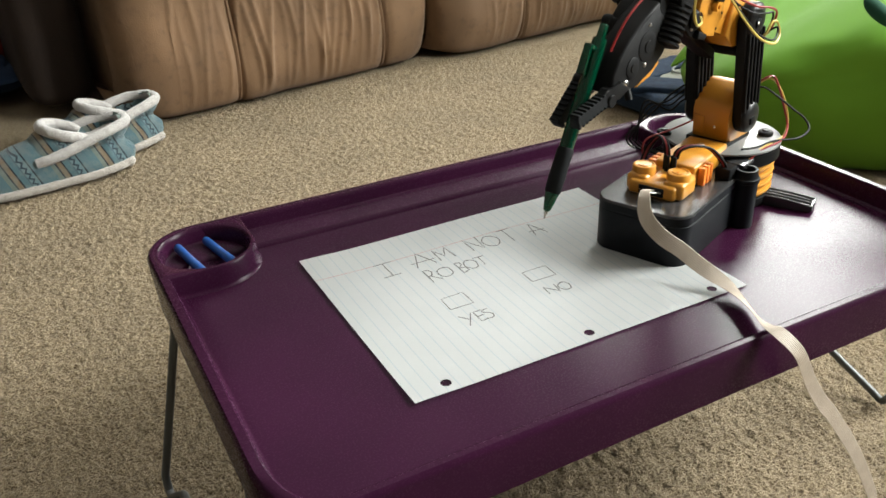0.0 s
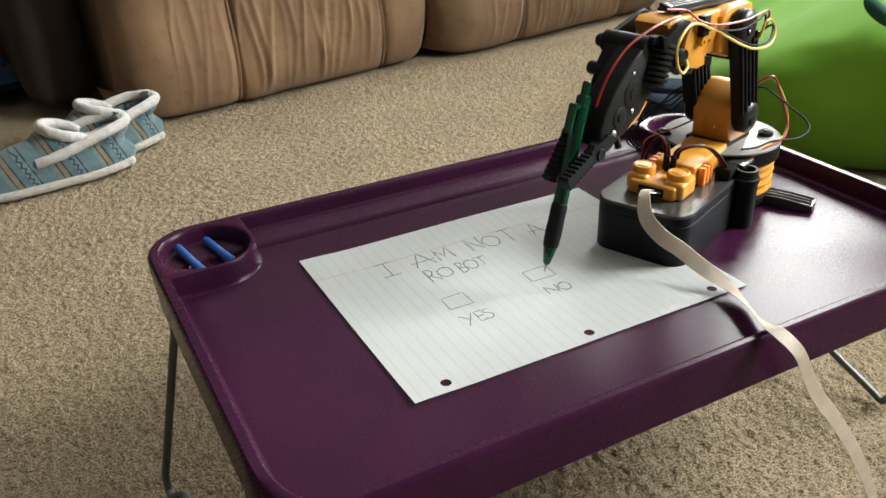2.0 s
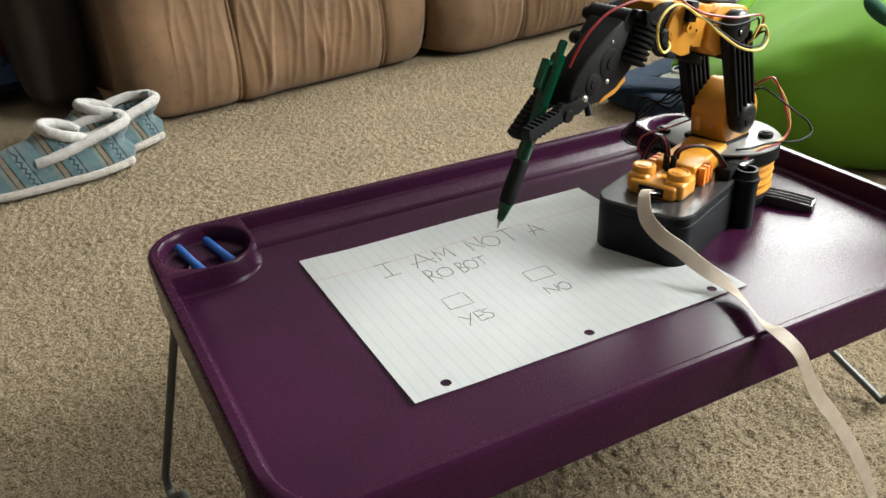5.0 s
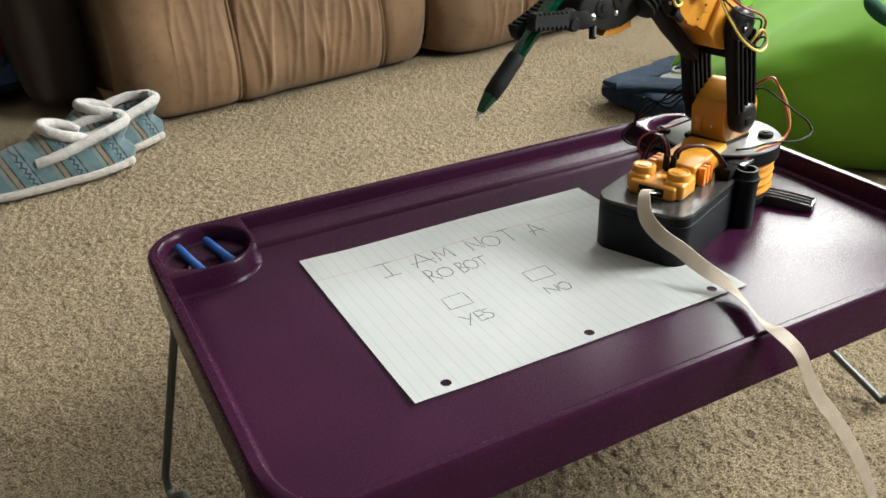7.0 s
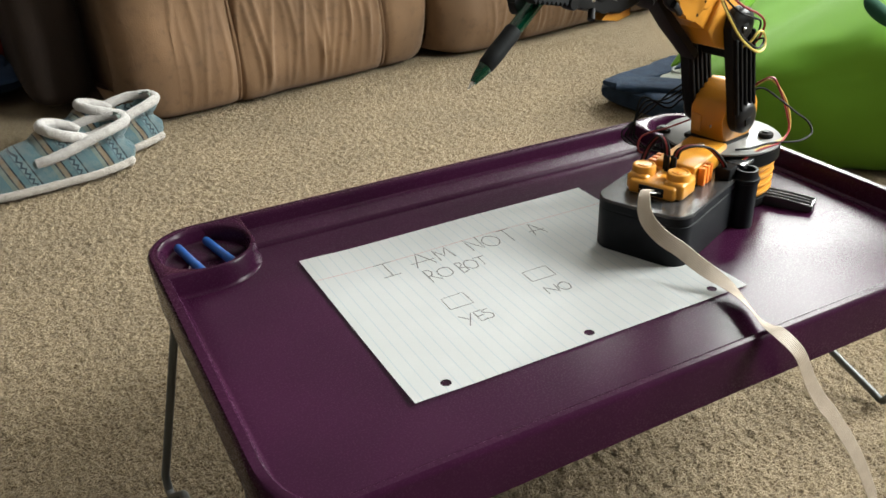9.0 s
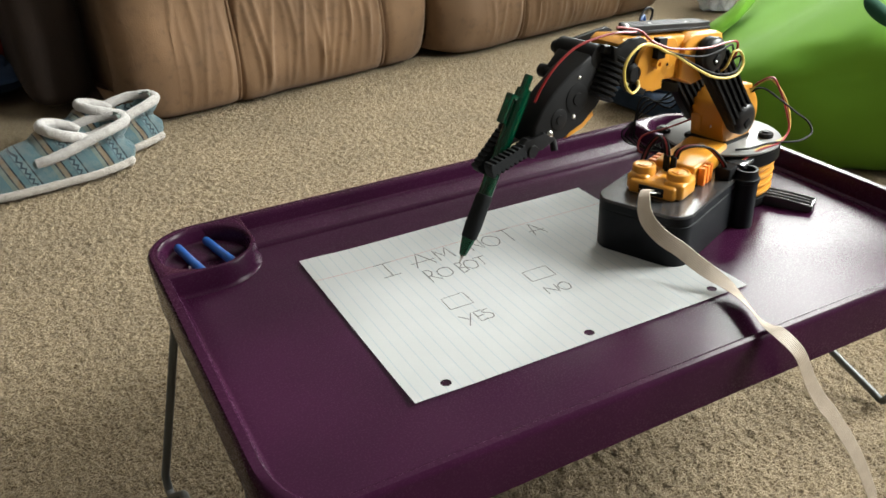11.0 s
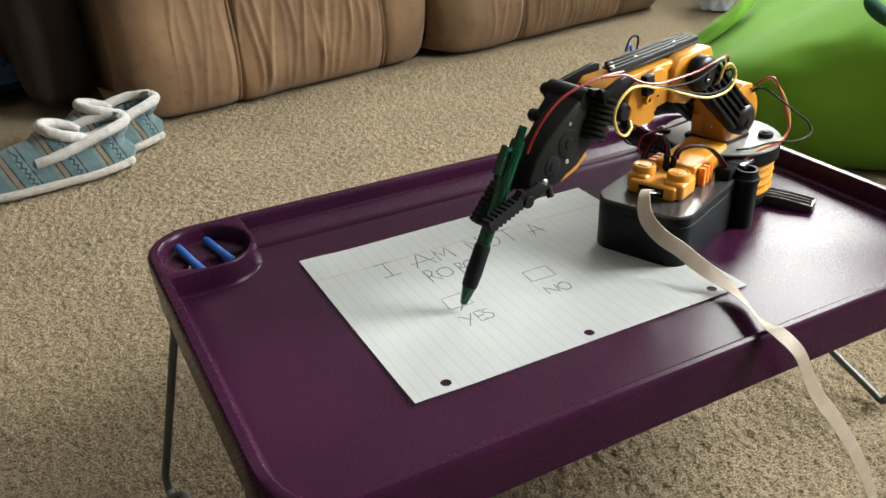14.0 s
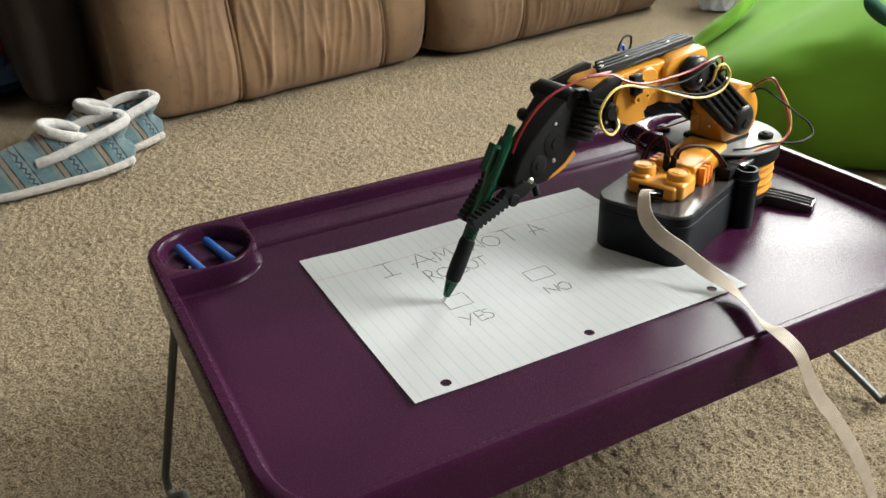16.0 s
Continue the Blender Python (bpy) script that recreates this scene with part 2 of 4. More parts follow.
def slab(bm, poly, y0, y1, bev=0.0015, seg=2):
    """An (x, z) outline pushed through from y0 to y1, with rounded edges."""
    a = [bm.verts.new((x, y0, z)) for x, z in poly]
    b = [bm.verts.new((x, y1, z)) for x, z in poly]
    n = len(poly)
    fs = [bm.faces.new(a[::-1]), bm.faces.new(b)] + [bm.faces.new((a[i], a[(i + 1) % n], b[(i + 1) % n], b[i])) for i in range(n)]
    if bev:
        es = list({e for f in fs[:2] for e in f.edges})
        bmesh.ops.bevel(bm, geom=es, offset=bev, segments=seg, profile=0.5, affect="EDGES")
    return bm


def ball(bm, x, y, z, r, sx=1, sy=1, sz=1, n=16):
    bmesh.ops.create_uvsphere(bm, u_segments=n, v_segments=max(6, n // 2), radius=r,
                              matrix=Matrix.Translation((x, y, z)) @ Matrix.Diagonal((sx, sy, sz, 1)))
    return bm


def along_y(x, y, z):
    """Pose that turns the z axis of a lathe to +y at a point."""
    return Matrix.Translation((x, y, z)) @ Matrix.Rotation(radians(-90), 4, "X")


def arc(cx, cz, r, a0, a1, n=8):
    return [(cx + r * math.cos(radians(a0 + (a1 - a0) * i / n)), cz + r * math.sin(radians(a0 + (a1 - a0) * i / n))) for i in range(n + 1)]


def rounded_ring(bm, x0, x1, y0, y1, r, z, n=8):
    vs = []
    for cx, cy, a0 in ((x1 - r, y1 - r, 0), (x0 + r, y1 - r, 90), (x0 + r, y0 + r, 180), (x1 - r, y0 + r, 270)):
        for i in range(n + 1):
            a = radians(a0 + 90 * i / n)
            vs.append((cx + r * math.cos(a), cy + r * math.sin(a)))
    # even steps along the straight sides, so that the rim may change height
    full = []
    for i, p in enumerate(vs):
        q = vs[(i + 1) % len(vs)]
        k = 24 if (i + 1) % (n + 1) == 0 else 1
        full += [(p[0] + (q[0] - p[0]) * j / k, p[1] + (q[1] - p[1]) * j / k) for j in range(k)]
    return [bm.verts.new((x, y, z(x, y) if callable(z) else z)) for x, y in full]


def skin(bm, rings):
    for a, b in zip(rings, rings[1:]):
        n = len(a)
        for i in range(n):
            bm.faces.new((a[i], a[(i + 1) % n], b[(i + 1) % n], b[i]))


def step(a, b, v):
    t = min(1, max(0, (v - a) / (b - a)))
    return t * t * (3 - 2 * t)


# ---- room ----
def room():
    X0, X1, Y0, Y1, H, W = -2.6, WALL_X, -3.4, 3.5, 2.4, 0.12
    # carpet pile: fine uneven tufts where the camera is near, coarse cells elsewhere
    xs = np.concatenate((np.linspace(X0, -.48, 24), np.arange(-.477, 1.06, .0026), np.linspace(1.07, X1, 14)))
    ys = np.concatenate((np.linspace(Y0, -.42, 30), np.arange(-.417, 1.24, .0026), np.linspace(1.25, Y1, 30)))
    nx, ny = len(xs), len(ys)
    g = np.random.RandomState(4).rand(nx, ny)
    fine = (g + np.roll(g, 1, 0) + np.roll(g, 1, 1) + np.roll(np.roll(g, 1, 0), 1, 1)) / 4
    wide = g.copy()
    for k in range(1):
        wide = (wide + np.roll(wide, 1, 0) + np.roll(wide, -1, 0) + np.roll(wide, 1, 1) + np.roll(wide, -1, 1)) / 5
    pile = np.clip(.5 + .5 * (g - .5) + .8 * (fine - .5) + .4 * (wide - .5), 0, 1)
    near = ((xs > -.48) & (xs < 1.06))[:, None] & ((ys > -.42) & (ys < 1.24))[None, :]
    pile = np.where(near, pile, .5)
    co = np.empty((nx, ny, 3))
    co[..., 0], co[..., 1], co[..., 2] = xs[:, None], ys[None, :], -.0039 * (1 - pile)
    jit = np.random.RandomState(9).rand(2, nx, ny) * .0016 - .0008
    co[1:-1, 1:-1, 0] += jit[0, 1:-1, 1:-1]
    co[1:-1, 1:-1, 1] += jit[1, 1:-1, 1:-1]
    idx = np.arange(nx * ny).reshape(nx, ny)
    quads = np.stack((idx[:-1, :-1], idx[1:, :-1], idx[1:, 1:], idx[:-1, 1:]), -1).reshape(-1, 4)
    me = bpy.data.meshes.new("floor")
    me.vertices.add(nx * ny)
    me.vertices.foreach_set("co", co.ravel())
    me.loops.add(quads.size)
    me.loops.foreach_set("vertex_index", quads.ravel())
    me.polygons.add(len(quads))
    me.polygons.foreach_set("loop_start", np.arange(0, quads.size, 4))
    me.polygons.foreach_set("use_smooth", np.ones(len(quads), dtype=bool))
    me.update(calc_edges=True)
    me.materials.append(M_CARPET)
    tagged(new("floor", me), "beige cut-pile carpet, shade between the tufts painted as brown flecks", "carpet", kind="structure")
    for name, a in (("wall_west", (X0 - W, X0, Y0 - W, Y1 + W)), ("wall_north", (X0, X1, Y1, Y1 + W)), ("wall_south", (X0, X1, Y0 - W, Y0))):
        tagged(part(name, box(bmesh.new(), *a, 0, H), M_WALL, smooth=False), "plain painted room wall", "wall", kind="structure")
    bm = bmesh.new()
    edges = [Y0 - W] + [y for w in sorted(WINDOWS) for y in w] + [Y1 + W]
    for i, (a, b) in enumerate(zip(edges, edges[1:])):
        if i % 2 == 0:
            box(bm, X1, X1 + W, a, b, 0, H)
        else:
            box(bm, X1, X1 + W, a, b, 0, WIN_Z[0])
            box(bm, X1, X1 + W, a, b, WIN_Z[1], H)
    tagged(part("wall_east", bm, M_WALL, smooth=False), "painted wall with two window openings", "wall", kind="structure")
    tagged(part("ceiling", box(bmesh.new(), X0 - W, X1 + W, Y0 - W, Y1 + W, H, H + 0.1), M_CEIL, smooth=False),
           "white plaster ceiling of the room", "ceiling", kind="structure")
    for i, (a, b) in enumerate(sorted(WINDOWS)):
        w = thing("window_%d" % (i + 1), pose(X1 + 0.05, (a + b) / 2, WIN_Z[0]), "white framed window letting in daylight", "window", kind="structure")
        h, l = WIN_Z[1] - WIN_Z[0], (b - a) / 2
        for nm, q in (("window_frame", (-l, l, 0, 0.05)), ("window_frame", (-l, l, h - 0.05, h)), ("window_frame", (-l, -l + 0.05, 0.05, h - 0.05)),
                      ("window_frame", (l - 0.05, l, 0.05, h - 0.05)), ("mullion", (-0.02, 0.02, 0.05, h - 0.05))):
            part(nm, box(bmesh.new(), -0.025, 0.025, *q, 0.004), M_TRIM, w)
        part("window_sill", box(bmesh.new(), -0.14, -0.026, -l, l, -0.03, 0.0, 0.005), M_TRIM, w)


room()


# ---- tray table ----
TX0, TX1, TY0, TY1 = -0.1060, 0.4630, -0.0570, 0.2805
CUPS = ((-0.0640, 0.2370), (0.4210, 0.2370))


def tray_table():
    t = thing("tray_table", pose(0, 0, T), "purple moulded plastic lap tray table on bent steel legs", "table")
    bm = bmesh.new()

    def rim(x, y):
        return 0.004 + 0.0135 * step(-0.050, -0.012, y)

    def mid(lo, hi):
        return lambda x, y: lo + (hi - lo) * step(0.185, 0.215, y)
    R = [rounded_ring(bm, TX0 + .0065, TX1 - .0065, TY0 + .004, TY1 - .004, .037, -.005),
         rounded_ring(bm, TX0 + .0055, TX1 - .0055, TY0 + .001, TY1 - .001, .038, -.030),
         rounded_ring(bm, TX0 + .0028, TX1 - .0028, TY0 - .002, TY1 + .002, .041, -.030),
         rounded_ring(bm, TX0, TX1, TY0, TY1, .042, lambda x, y: rim(x, y) - .0045),
         rounded_ring(bm, TX0 + .0008, TX1 - .0008, TY0 + .0008, TY1 - .0008, .0415, lambda x, y: rim(x, y) - .0018),
         rounded_ring(bm, TX0 + .0025, TX1 - .0025, TY0 + .0025, TY1 - .0025, .040, rim),
         rounded_ring(bm, TX0 + .0078, TX1 - .0078, TY0 + .0060, TY1 - .0082, .036, rim),
         rounded_ring(bm, TX0 + .0090, TX1 - .0090, TY0 + .0075, TY1 - .0096, .035, lambda x, y: rim(x, y) - .0014),
         rounded_ring(bm, TX0 + .0098, TX1 - .0098, TY0 + .0082, TY1 - .0104, .034, lambda x, y: rim(x, y) - min(.004, rim(x, y) * .7)),
         rounded_ring(bm, TX0 + .0116, TX1 - .0116, TY0 + .0090, TY1 - .0120, .032, mid(.0016, .0064)),
         rounded_ring(bm, TX0 + .0135, TX1 - .0135, TY0 + .0100, TY1 - .0138, .030, mid(.0003, .0052)),
         rounded_ring(bm, TX0 + .0150, TX1 - .0150, TY0 + .0110, .2442, .029, mid(.0, .0050)),
         rounded_ring(bm, TX0 + .0155, TX1 - .0155, TY0 + .0115, .2430, .0285, mid(.0, .0044)),
         rounded_ring(bm, TX0 + .0160, TX1 - .0160, TY0 + .0120, .2412, .028, mid(.0, .0008)),
         rounded_ring(bm, TX0 + .0165, TX1 - .0165, TY0 + .0125, .2395, .0275, 0.0)]
    skin(bm, R)
    bm.faces.new(R[0])
    bm.faces.new(R[-1])
    part("tray", bm, M_PURPLE, t)
    for cx, cy in CUPS:
        side = 1 if cx < .2 else -1          # towards the middle of the tray
        bm = bmesh.new()

        def outline(g, n=24):
            pts = [(.0400 * math.cos(radians(-90 + 90 * i / n)), .0400 * math.sin(radians(-90 + 90 * i / n))) for i in range(n + 1)]
            pts = [(x * (1 + g / .040), y * (1 + g / .040)) for x, y in pts]
            pts += [(.0400 + g, .0378 * i / n) for i in range(1, n + 1)] + [(.0400 + g - (.0400 + g) * i / n, .0378) for i in range(1, n + 1)]
            pts += [(.0378 * math.cos(radians(90 + 90 * i / n)), .0378 * math.sin(radians(90 + 90 * i / n))) for i in range(1, n + 1)]
            pts += [(-.0378, -(.0400 + g) * i / n) for i in range(1, n + 1)] + [(-.0378 + .0378 * i / n, -.0400 - g) for i in range(1, n)]
            return pts

        def loop(pts, z):
            return [bm.verts.new((cx + side * x, cy + y, z)) for x, y in pts]

        def circle(r, z):
            out = []
            for x, y in outline(0):
                a = math.atan2(y, x)
                out.append((r * math.cos(a), r * math.sin(a)))
            return loop(out, z)
        R = [circle(.0040, .0010), circle(.0310, .0010), circle(.0326, .0022), circle(.0342, .0150), circle(.0352, .0170), circle(.0368, .0178),
             loop(outline(-.0030), .0178), loop(outline(-.0016), .0174), loop(outline(-.0006), .0160), loop(outline(.0010), .0040), loop(outline(.0016), .0016), loop(outline(.0030), .0003), loop(outline(.0030), -.002)]
        skin(bm, R)
        bm.faces.new(R[0])
        part("cup_holder", bm, M_PURPLE, t, "round cup well in the raised tray corner")
    for sx, x_top, x_low, x_foot in ((-1, -0.1005, -0.124, -0.131), (1, 0.4470, 0.4565, 0.471)):
        zf = -T + .004
        pts = [(x_top, .206, -.006), (x_top, .208, -.03), (x_foot, .222, zf + .012), (x_foot, .216, zf), (x_foot, .205, zf + .003), (x_low, .172, -.156),
               (x_low, .150, -.153), (x_low, .074, -.153), (x_low, .050, -.156), (x_foot, .010, zf + .003), (x_foot, .000, zf), (x_foot, -.006, zf + .012),
               (x_top, .012, -.03), (x_top, .014, -.006)]
        dense = []
        for a, b in zip(pts, pts[1:]):
            a, b = Vector(a), Vector(b)
            k = max(1, round((b - a).length / .012))
            dense += [a.lerp(b, i / k) for i in range(k)]
        part("leg", tube(bmesh.new(), dense + [Vector(pts[-1])], .0034, 10, 3), M_LEG, t, "bent grey steel tube leg")


tray_table()


def blue_stick(x0, y0, z0, x1, y1, z1):
    a, b = Vector((x0, y0, z0)), Vector((x1, y1, z1))
    l = (b - a).length
    q = (b - a).to_track_quat("Z", "Y").to_matrix().to_4x4()
    t = thing("felt_tip_pen", Matrix.Translation(a) @ q, "bright blue plastic pen lying in cup well", "pen", "blue pens in the cup")
    part("barrel", lathe(bmesh.new(), ((0, 0), (.0030, .0006), (.0034, .002), (.0034, l * .62), (.0031, l * .63)), 16), M_BLUE, t)
    part("cap", lathe(bmesh.new(), ((.0030, l * .615), (.0037, l * .62), (.0037, l - .003), (.0030, l - .0005), (0, l)), 16), M_BLUE, t)


blue_stick(-0.0800, 0.2600, T + .0105, -0.0690, 0.2120, T + .0046)
blue_stick(-0.0570, 0.2640, T + .0090, -0.0440, 0.2140, T + .0046)


# ---- paper with writing ----
LETTERS = {
    "I": (((0, 1), (1, 1)), ((.5, 1), (.5, 0)), ((0, 0), (1, 0))),
    "A": (((0, 0), (.5, 1), (1, 0)), ((-.1, .35), (1.1, .35))),
    "M": (((0, 0), (.05, 1), (.5, .3), (.95, 1), (1.1, 0)),),
    "N": (((0, 0), (0, 1), (.85, 0), (1, 1)),),
    "T": (((0, 1), (1, 1)), ((.5, 1), (.45, 0))),
    "R": (((0, 0), (0, 1), (.55, .95), (.7, .75), (.5, .52), (0, .48)), ((.2, .5), (1, .02))),
    "B": (((0, 0), (0, 1), (.6, .95), (.7, .75), (.1, .53), (.85, .4), (.9, .15), (0, 0)),),
    "Y": (((0, 1), (.5, .5)), ((1, 1), (.2, 0))),
    "E": (((.9, 1), (.1, 1), (0, 0), (.9, .05)), ((.05, .5), (.8, .52))),
    "S": (((.9, .95), (.4, 1), (.1, .78), (.8, .42), (.9, .15), (.5, 0), (0, .08))),
    "O": (tuple((.5 + .5 * math.cos(k * .5236 + 1.2), .5 + .5 * math.sin(k * .5236 + 1.2)) for k in range(14)),),
    "#": (((0, 0), (.02, 1), (1, 1.04), (.98, 0), (0, 0)),),
}
LETTERS["S"] = (LETTERS["S"],)
# letter, x, y, width, height in millimetres on the sheet
WRITING = (("I", 47, 146, 15, 21), ("A", 75, 146, 17, 22), ("M", 96, 147, 12, 18), ("N", 125.5, 147, 11, 20), ("O", 138, 146, 14, 17),
           ("T", 156, 145, 12, 21), ("A", 181, 144, 11.5, 21), ("R", 75.5, 121, 8.5, 19), ("O", 84, 123, 12, 14), ("B", 101.5, 121.5, 7, 16),
           ("O", 107.5, 123, 10, 14), ("T", 117.5, 124, 9.5, 13), ("#", 68, 81, 18.4, 16), ("#", 138.6, 84.4, 21.2, 14.2), ("Y", 68, 56.5, 10, 14),
           ("E", 79, 57.8, 7.5, 12), ("S", 84.5, 58, 7, 11.5), ("N", 140, 63, 9.5, 11), ("O", 150.5, 62, 9, 11))
SHEET_W, SHEET_H = 0.2667, 0.2032


def lift(x, y):
    """The sheet's free edge curls up a little."""
    return 0.0010 * (1 - step(0, .045, x)) * (.5 + .5 * step(.0, .12, abs(y - .09))) + 0.0006 * (1 - step(0, .03, y)) + .0004 * math.sin(x * 31) * math.sin(y * 27) + .0003


def paper():
    t = thing("paper_sheet", pose(0, 0, T + .0004), "white ruled loose-leaf sheet with three punched holes", "paper")
    bm = bmesh.new()
    holes = [((SHEET_W - .2159) / 2 + .10795 * i, .0090) for i in range(3)]
    xs = sorted({round(SHEET_W * i / 40, 5) for i in range(41)})
    ys = sorted({round(SHEET_H * j / 30, 5) for j in range(31)})

    # a square of fine cells round each hole gives way to a ring of quads
    def free(x0, x1, y0, y1):
        return all(x1 <= hx - .0061 or x0 >= hx + .0061 or y1 <= .0029 or y0 >= .0151 for hx, hy in holes)
    xs = sorted(set([x for x in xs if all(abs(x - hx) > .0085 for hx, _ in holes)] + [round(hx + d, 5) for hx, _ in holes for d in (-.0062, 0, .0062)]))
    ys = sorted(set([y for y in ys if y == 0 or y > .018] + [.0028, .0090, .0152]))
    grid = {}

    def vert(x, y):
        k = (round(x, 6), round(y, 6))
        if k not in grid:
            grid[k] = bm.verts.new((x, y, lift(x, y)))
        return grid[k]
    for x0, x1 in zip(xs, xs[1:]):
        for y0, y1 in zip(ys, ys[1:]):
            if free(x0, x1, y0, y1):
                bm.faces.new((vert(x0, y0), vert(x1, y0), vert(x1, y1), vert(x0, y1)))
    for hx, hy in holes:
        sq = [(1, 0), (1, 1), (0, 1), (-1, 1), (-1, 0), (-1, -1), (0, -1), (1, -1)]
        out = [vert(hx + .0062 * a, hy + .0062 * b) for a, b in sq]
        inn = [[vert(hx + .0036 * math.cos(radians(45 * k + d)), hy + .0036 * math.sin(radians(45 * k + d))) for d in (0, 22.5)] for k in range(8)]
        for k in range(8):
            n = (k + 1) % 8
            bm.faces.new((out[k], out[n], inn[n][0], inn[k][1], inn[k][0]))
    bmesh.ops.solidify(bm, geom=bm.faces[:], thickness=.00015)
    part("sheet", bm, M_PAPER, t)
    rnd = random.Random(4)
    for ch, x, y, w, h in WRITING:
        bm = bmesh.new()
        for stroke in LETTERS[ch]:
            pts = [Vector(((x + a * w + rnd.uniform(-.4, .4)) / 1000, (y + b * h + rnd.uniform(-.4, .4)) / 1000, 0)) for a, b in stroke]
            if ch in "OS":
                pts = smooth_path(pts, 4)
            else:
                pts = [p.lerp(q, i / 4) for p, q in zip(pts, pts[1:]) for i in range(4)] + [pts[-1]]
            prev = None
            for i, p in enumerate(pts):
                d = pts[min(i + 1, len(pts) - 1)] - pts[max(i - 1, 0)]
                o = Vector((-d.y, d.x, 0)).normalized() * (.00034 if ch == "#" else .00042) * rnd.uniform(.75, 1.15)
                z = Vector((0, 0, lift(p.x, p.y) + .00028))
                pair = (bm.verts.new(p + o + z), bm.verts.new(p - o + z))
                if prev:
                    bm.faces.new((prev[0], prev[1], pair[1], pair[0]))
                prev = pair
        part("pencil_box" if ch == "#" else "pencil_letter", bm, M_PENCIL, t, "hand-drawn pencil tick box" if ch == "#" else "hand-written pencil letter " + ch)


paper()


# ---- sofa ----
def sofa_panel(x0, x1, dy, seams, seed, parent):
    """A padded front panel that hangs to the carpet; gathered between its two seams."""
    rnd = random.Random(seed)
    prof = [(.10, .030), (.035, .006), (.002, .010), (-.014, .048), (-.018, .10), (-.012, .16), (-.006, .22), (-.012, .28), (-.004, .35), (.03, .41), (.09, .445), (.2, .455), (.45, .45), (.62, .45)]
    prof = [(v.x, v.y) for v in smooth_path([(a, b, 0) for a, b in prof], 5)]
    folds = []
    x = seams[0] + .012
    while x < seams[1] - .01:
        folds.append((x, rnd.uniform(.0045, .0085), rnd.uniform(-.07, .07), rnd.uniform(0, 6)))
        x += rnd.uniform(.0125, .020)
    for k in range(6):        # slight creases beside the first seam
        folds.append((seams[0] - .018 - .019 * k, .0028, .05, k * 1.7))
    bm = bmesh.new()
    nx = 260
    rows = []
    for i in range(nx + 1):
        f = i / nx
        x = x0 + (x1 - x0) * f
        e = min(f, 1 - f) * (x1 - x0)
        tuck = .075 * (1 - math.sqrt(max(0, 1 - (1 - min(1, e / .075)) ** 2)))
        row = []
        for a, z in prof:
            d = 0
            if seams[0] - .12 < x < seams[1] + .02 and a < .12:
                fade = step(.0, .05, z) * (.45 + .55 * math.sin(min(3.1, z * 9)))
                for fx, amp, tilt, ph in folds:
                    u = (x - fx - tilt * (z - .2) - .006 * math.sin(z * 22 + ph)) / .0052
                    if abs(u) < 3:
                        d -= amp * math.exp(-u * u) * fade * (0.6 + .4 * math.sin(z * 17 + ph * 2))
            d = max(d, -.0095)
            for s in seams:
                for o in (-.004, .004):
                    d += .0045 * math.exp(-((x - s - .06 * (z - .2) ** 2 + o) / .0022) ** 2)
                d += .008 * math.exp(-((x - s) / .014) ** 2)
            lump = noise.noise((x * 5, z * 6, seed)) * .010 + noise.noise((x * 16, z * 11, seed)) * .0045
            k = tuck * (.5 + .5 * step(0, .3, .45 - z))
            zz = z + (.014 * (1 - min(1, e / .1)) ** 2 if z < .12 else 0)
            row.append(bm.verts.new((x, a + d + lump + k + dy, zz - (.03 * (1 - min(1, e / .06)) if z > .42 else 0))))
        rows.append(row)
    for a, b in zip(rows, rows[1:]):
        for j in range(len(prof) - 1):
            bm.faces.new((a[j], b[j], b[j + 1], a[j + 1]))
    part("front_panel", bm, M_SUEDE, parent, "gathered suede front panel with stitched seams")


def sofa():
    t = thing("sofa", pose(-0.026, 1.147, 0, 0, 0, 10.5), "tan suede recliner sofa with gathered padded front", "sofa")
    sofa_panel(0.035, 0.715, 0.0, (.245, .575), 3, t)
    sofa_panel(0.705, 1.46, -.045, (.93, 1.27), 8, t)
    part("base", box(bmesh.new(), .06, 1.44, .09, .92, .02, .40, .02), M_SUEDE, t)
    part("backrest", box(bmesh.new(), .05, 1.46, .62, .95, .40, .98, .09, 4), M_SUEDE, t)
    part("armrest", box(bmesh.new(), 1.47, 1.66, .10, .94, .03, .60, .05, 4), M_SUEDE, t)


sofa()


# added chair shape that fills the dark area left of the sofa
def armchair():
    t = thing("armchair", pose(-.62, 1.90, 0, 0, 0, 4), "chair-shaped block added to fill the shaded area beside sofa, shade in its near-black brown", "armchair")
    part("seat", box(bmesh.new(), -.30, .43, -.10, .5, .02, .44, .06, 4), M_SHADE_BROWN, t)
    part("backrest", box(bmesh.new(), -.36, .44, .5, .72, .02, .95, .08, 4), M_SHADE_BROWN, t)
    part("armrest", box(bmesh.new(), .435, .555, -.64, .5, .02, .6, .04, 4), M_SHADE_BROWN, t)


armchair()


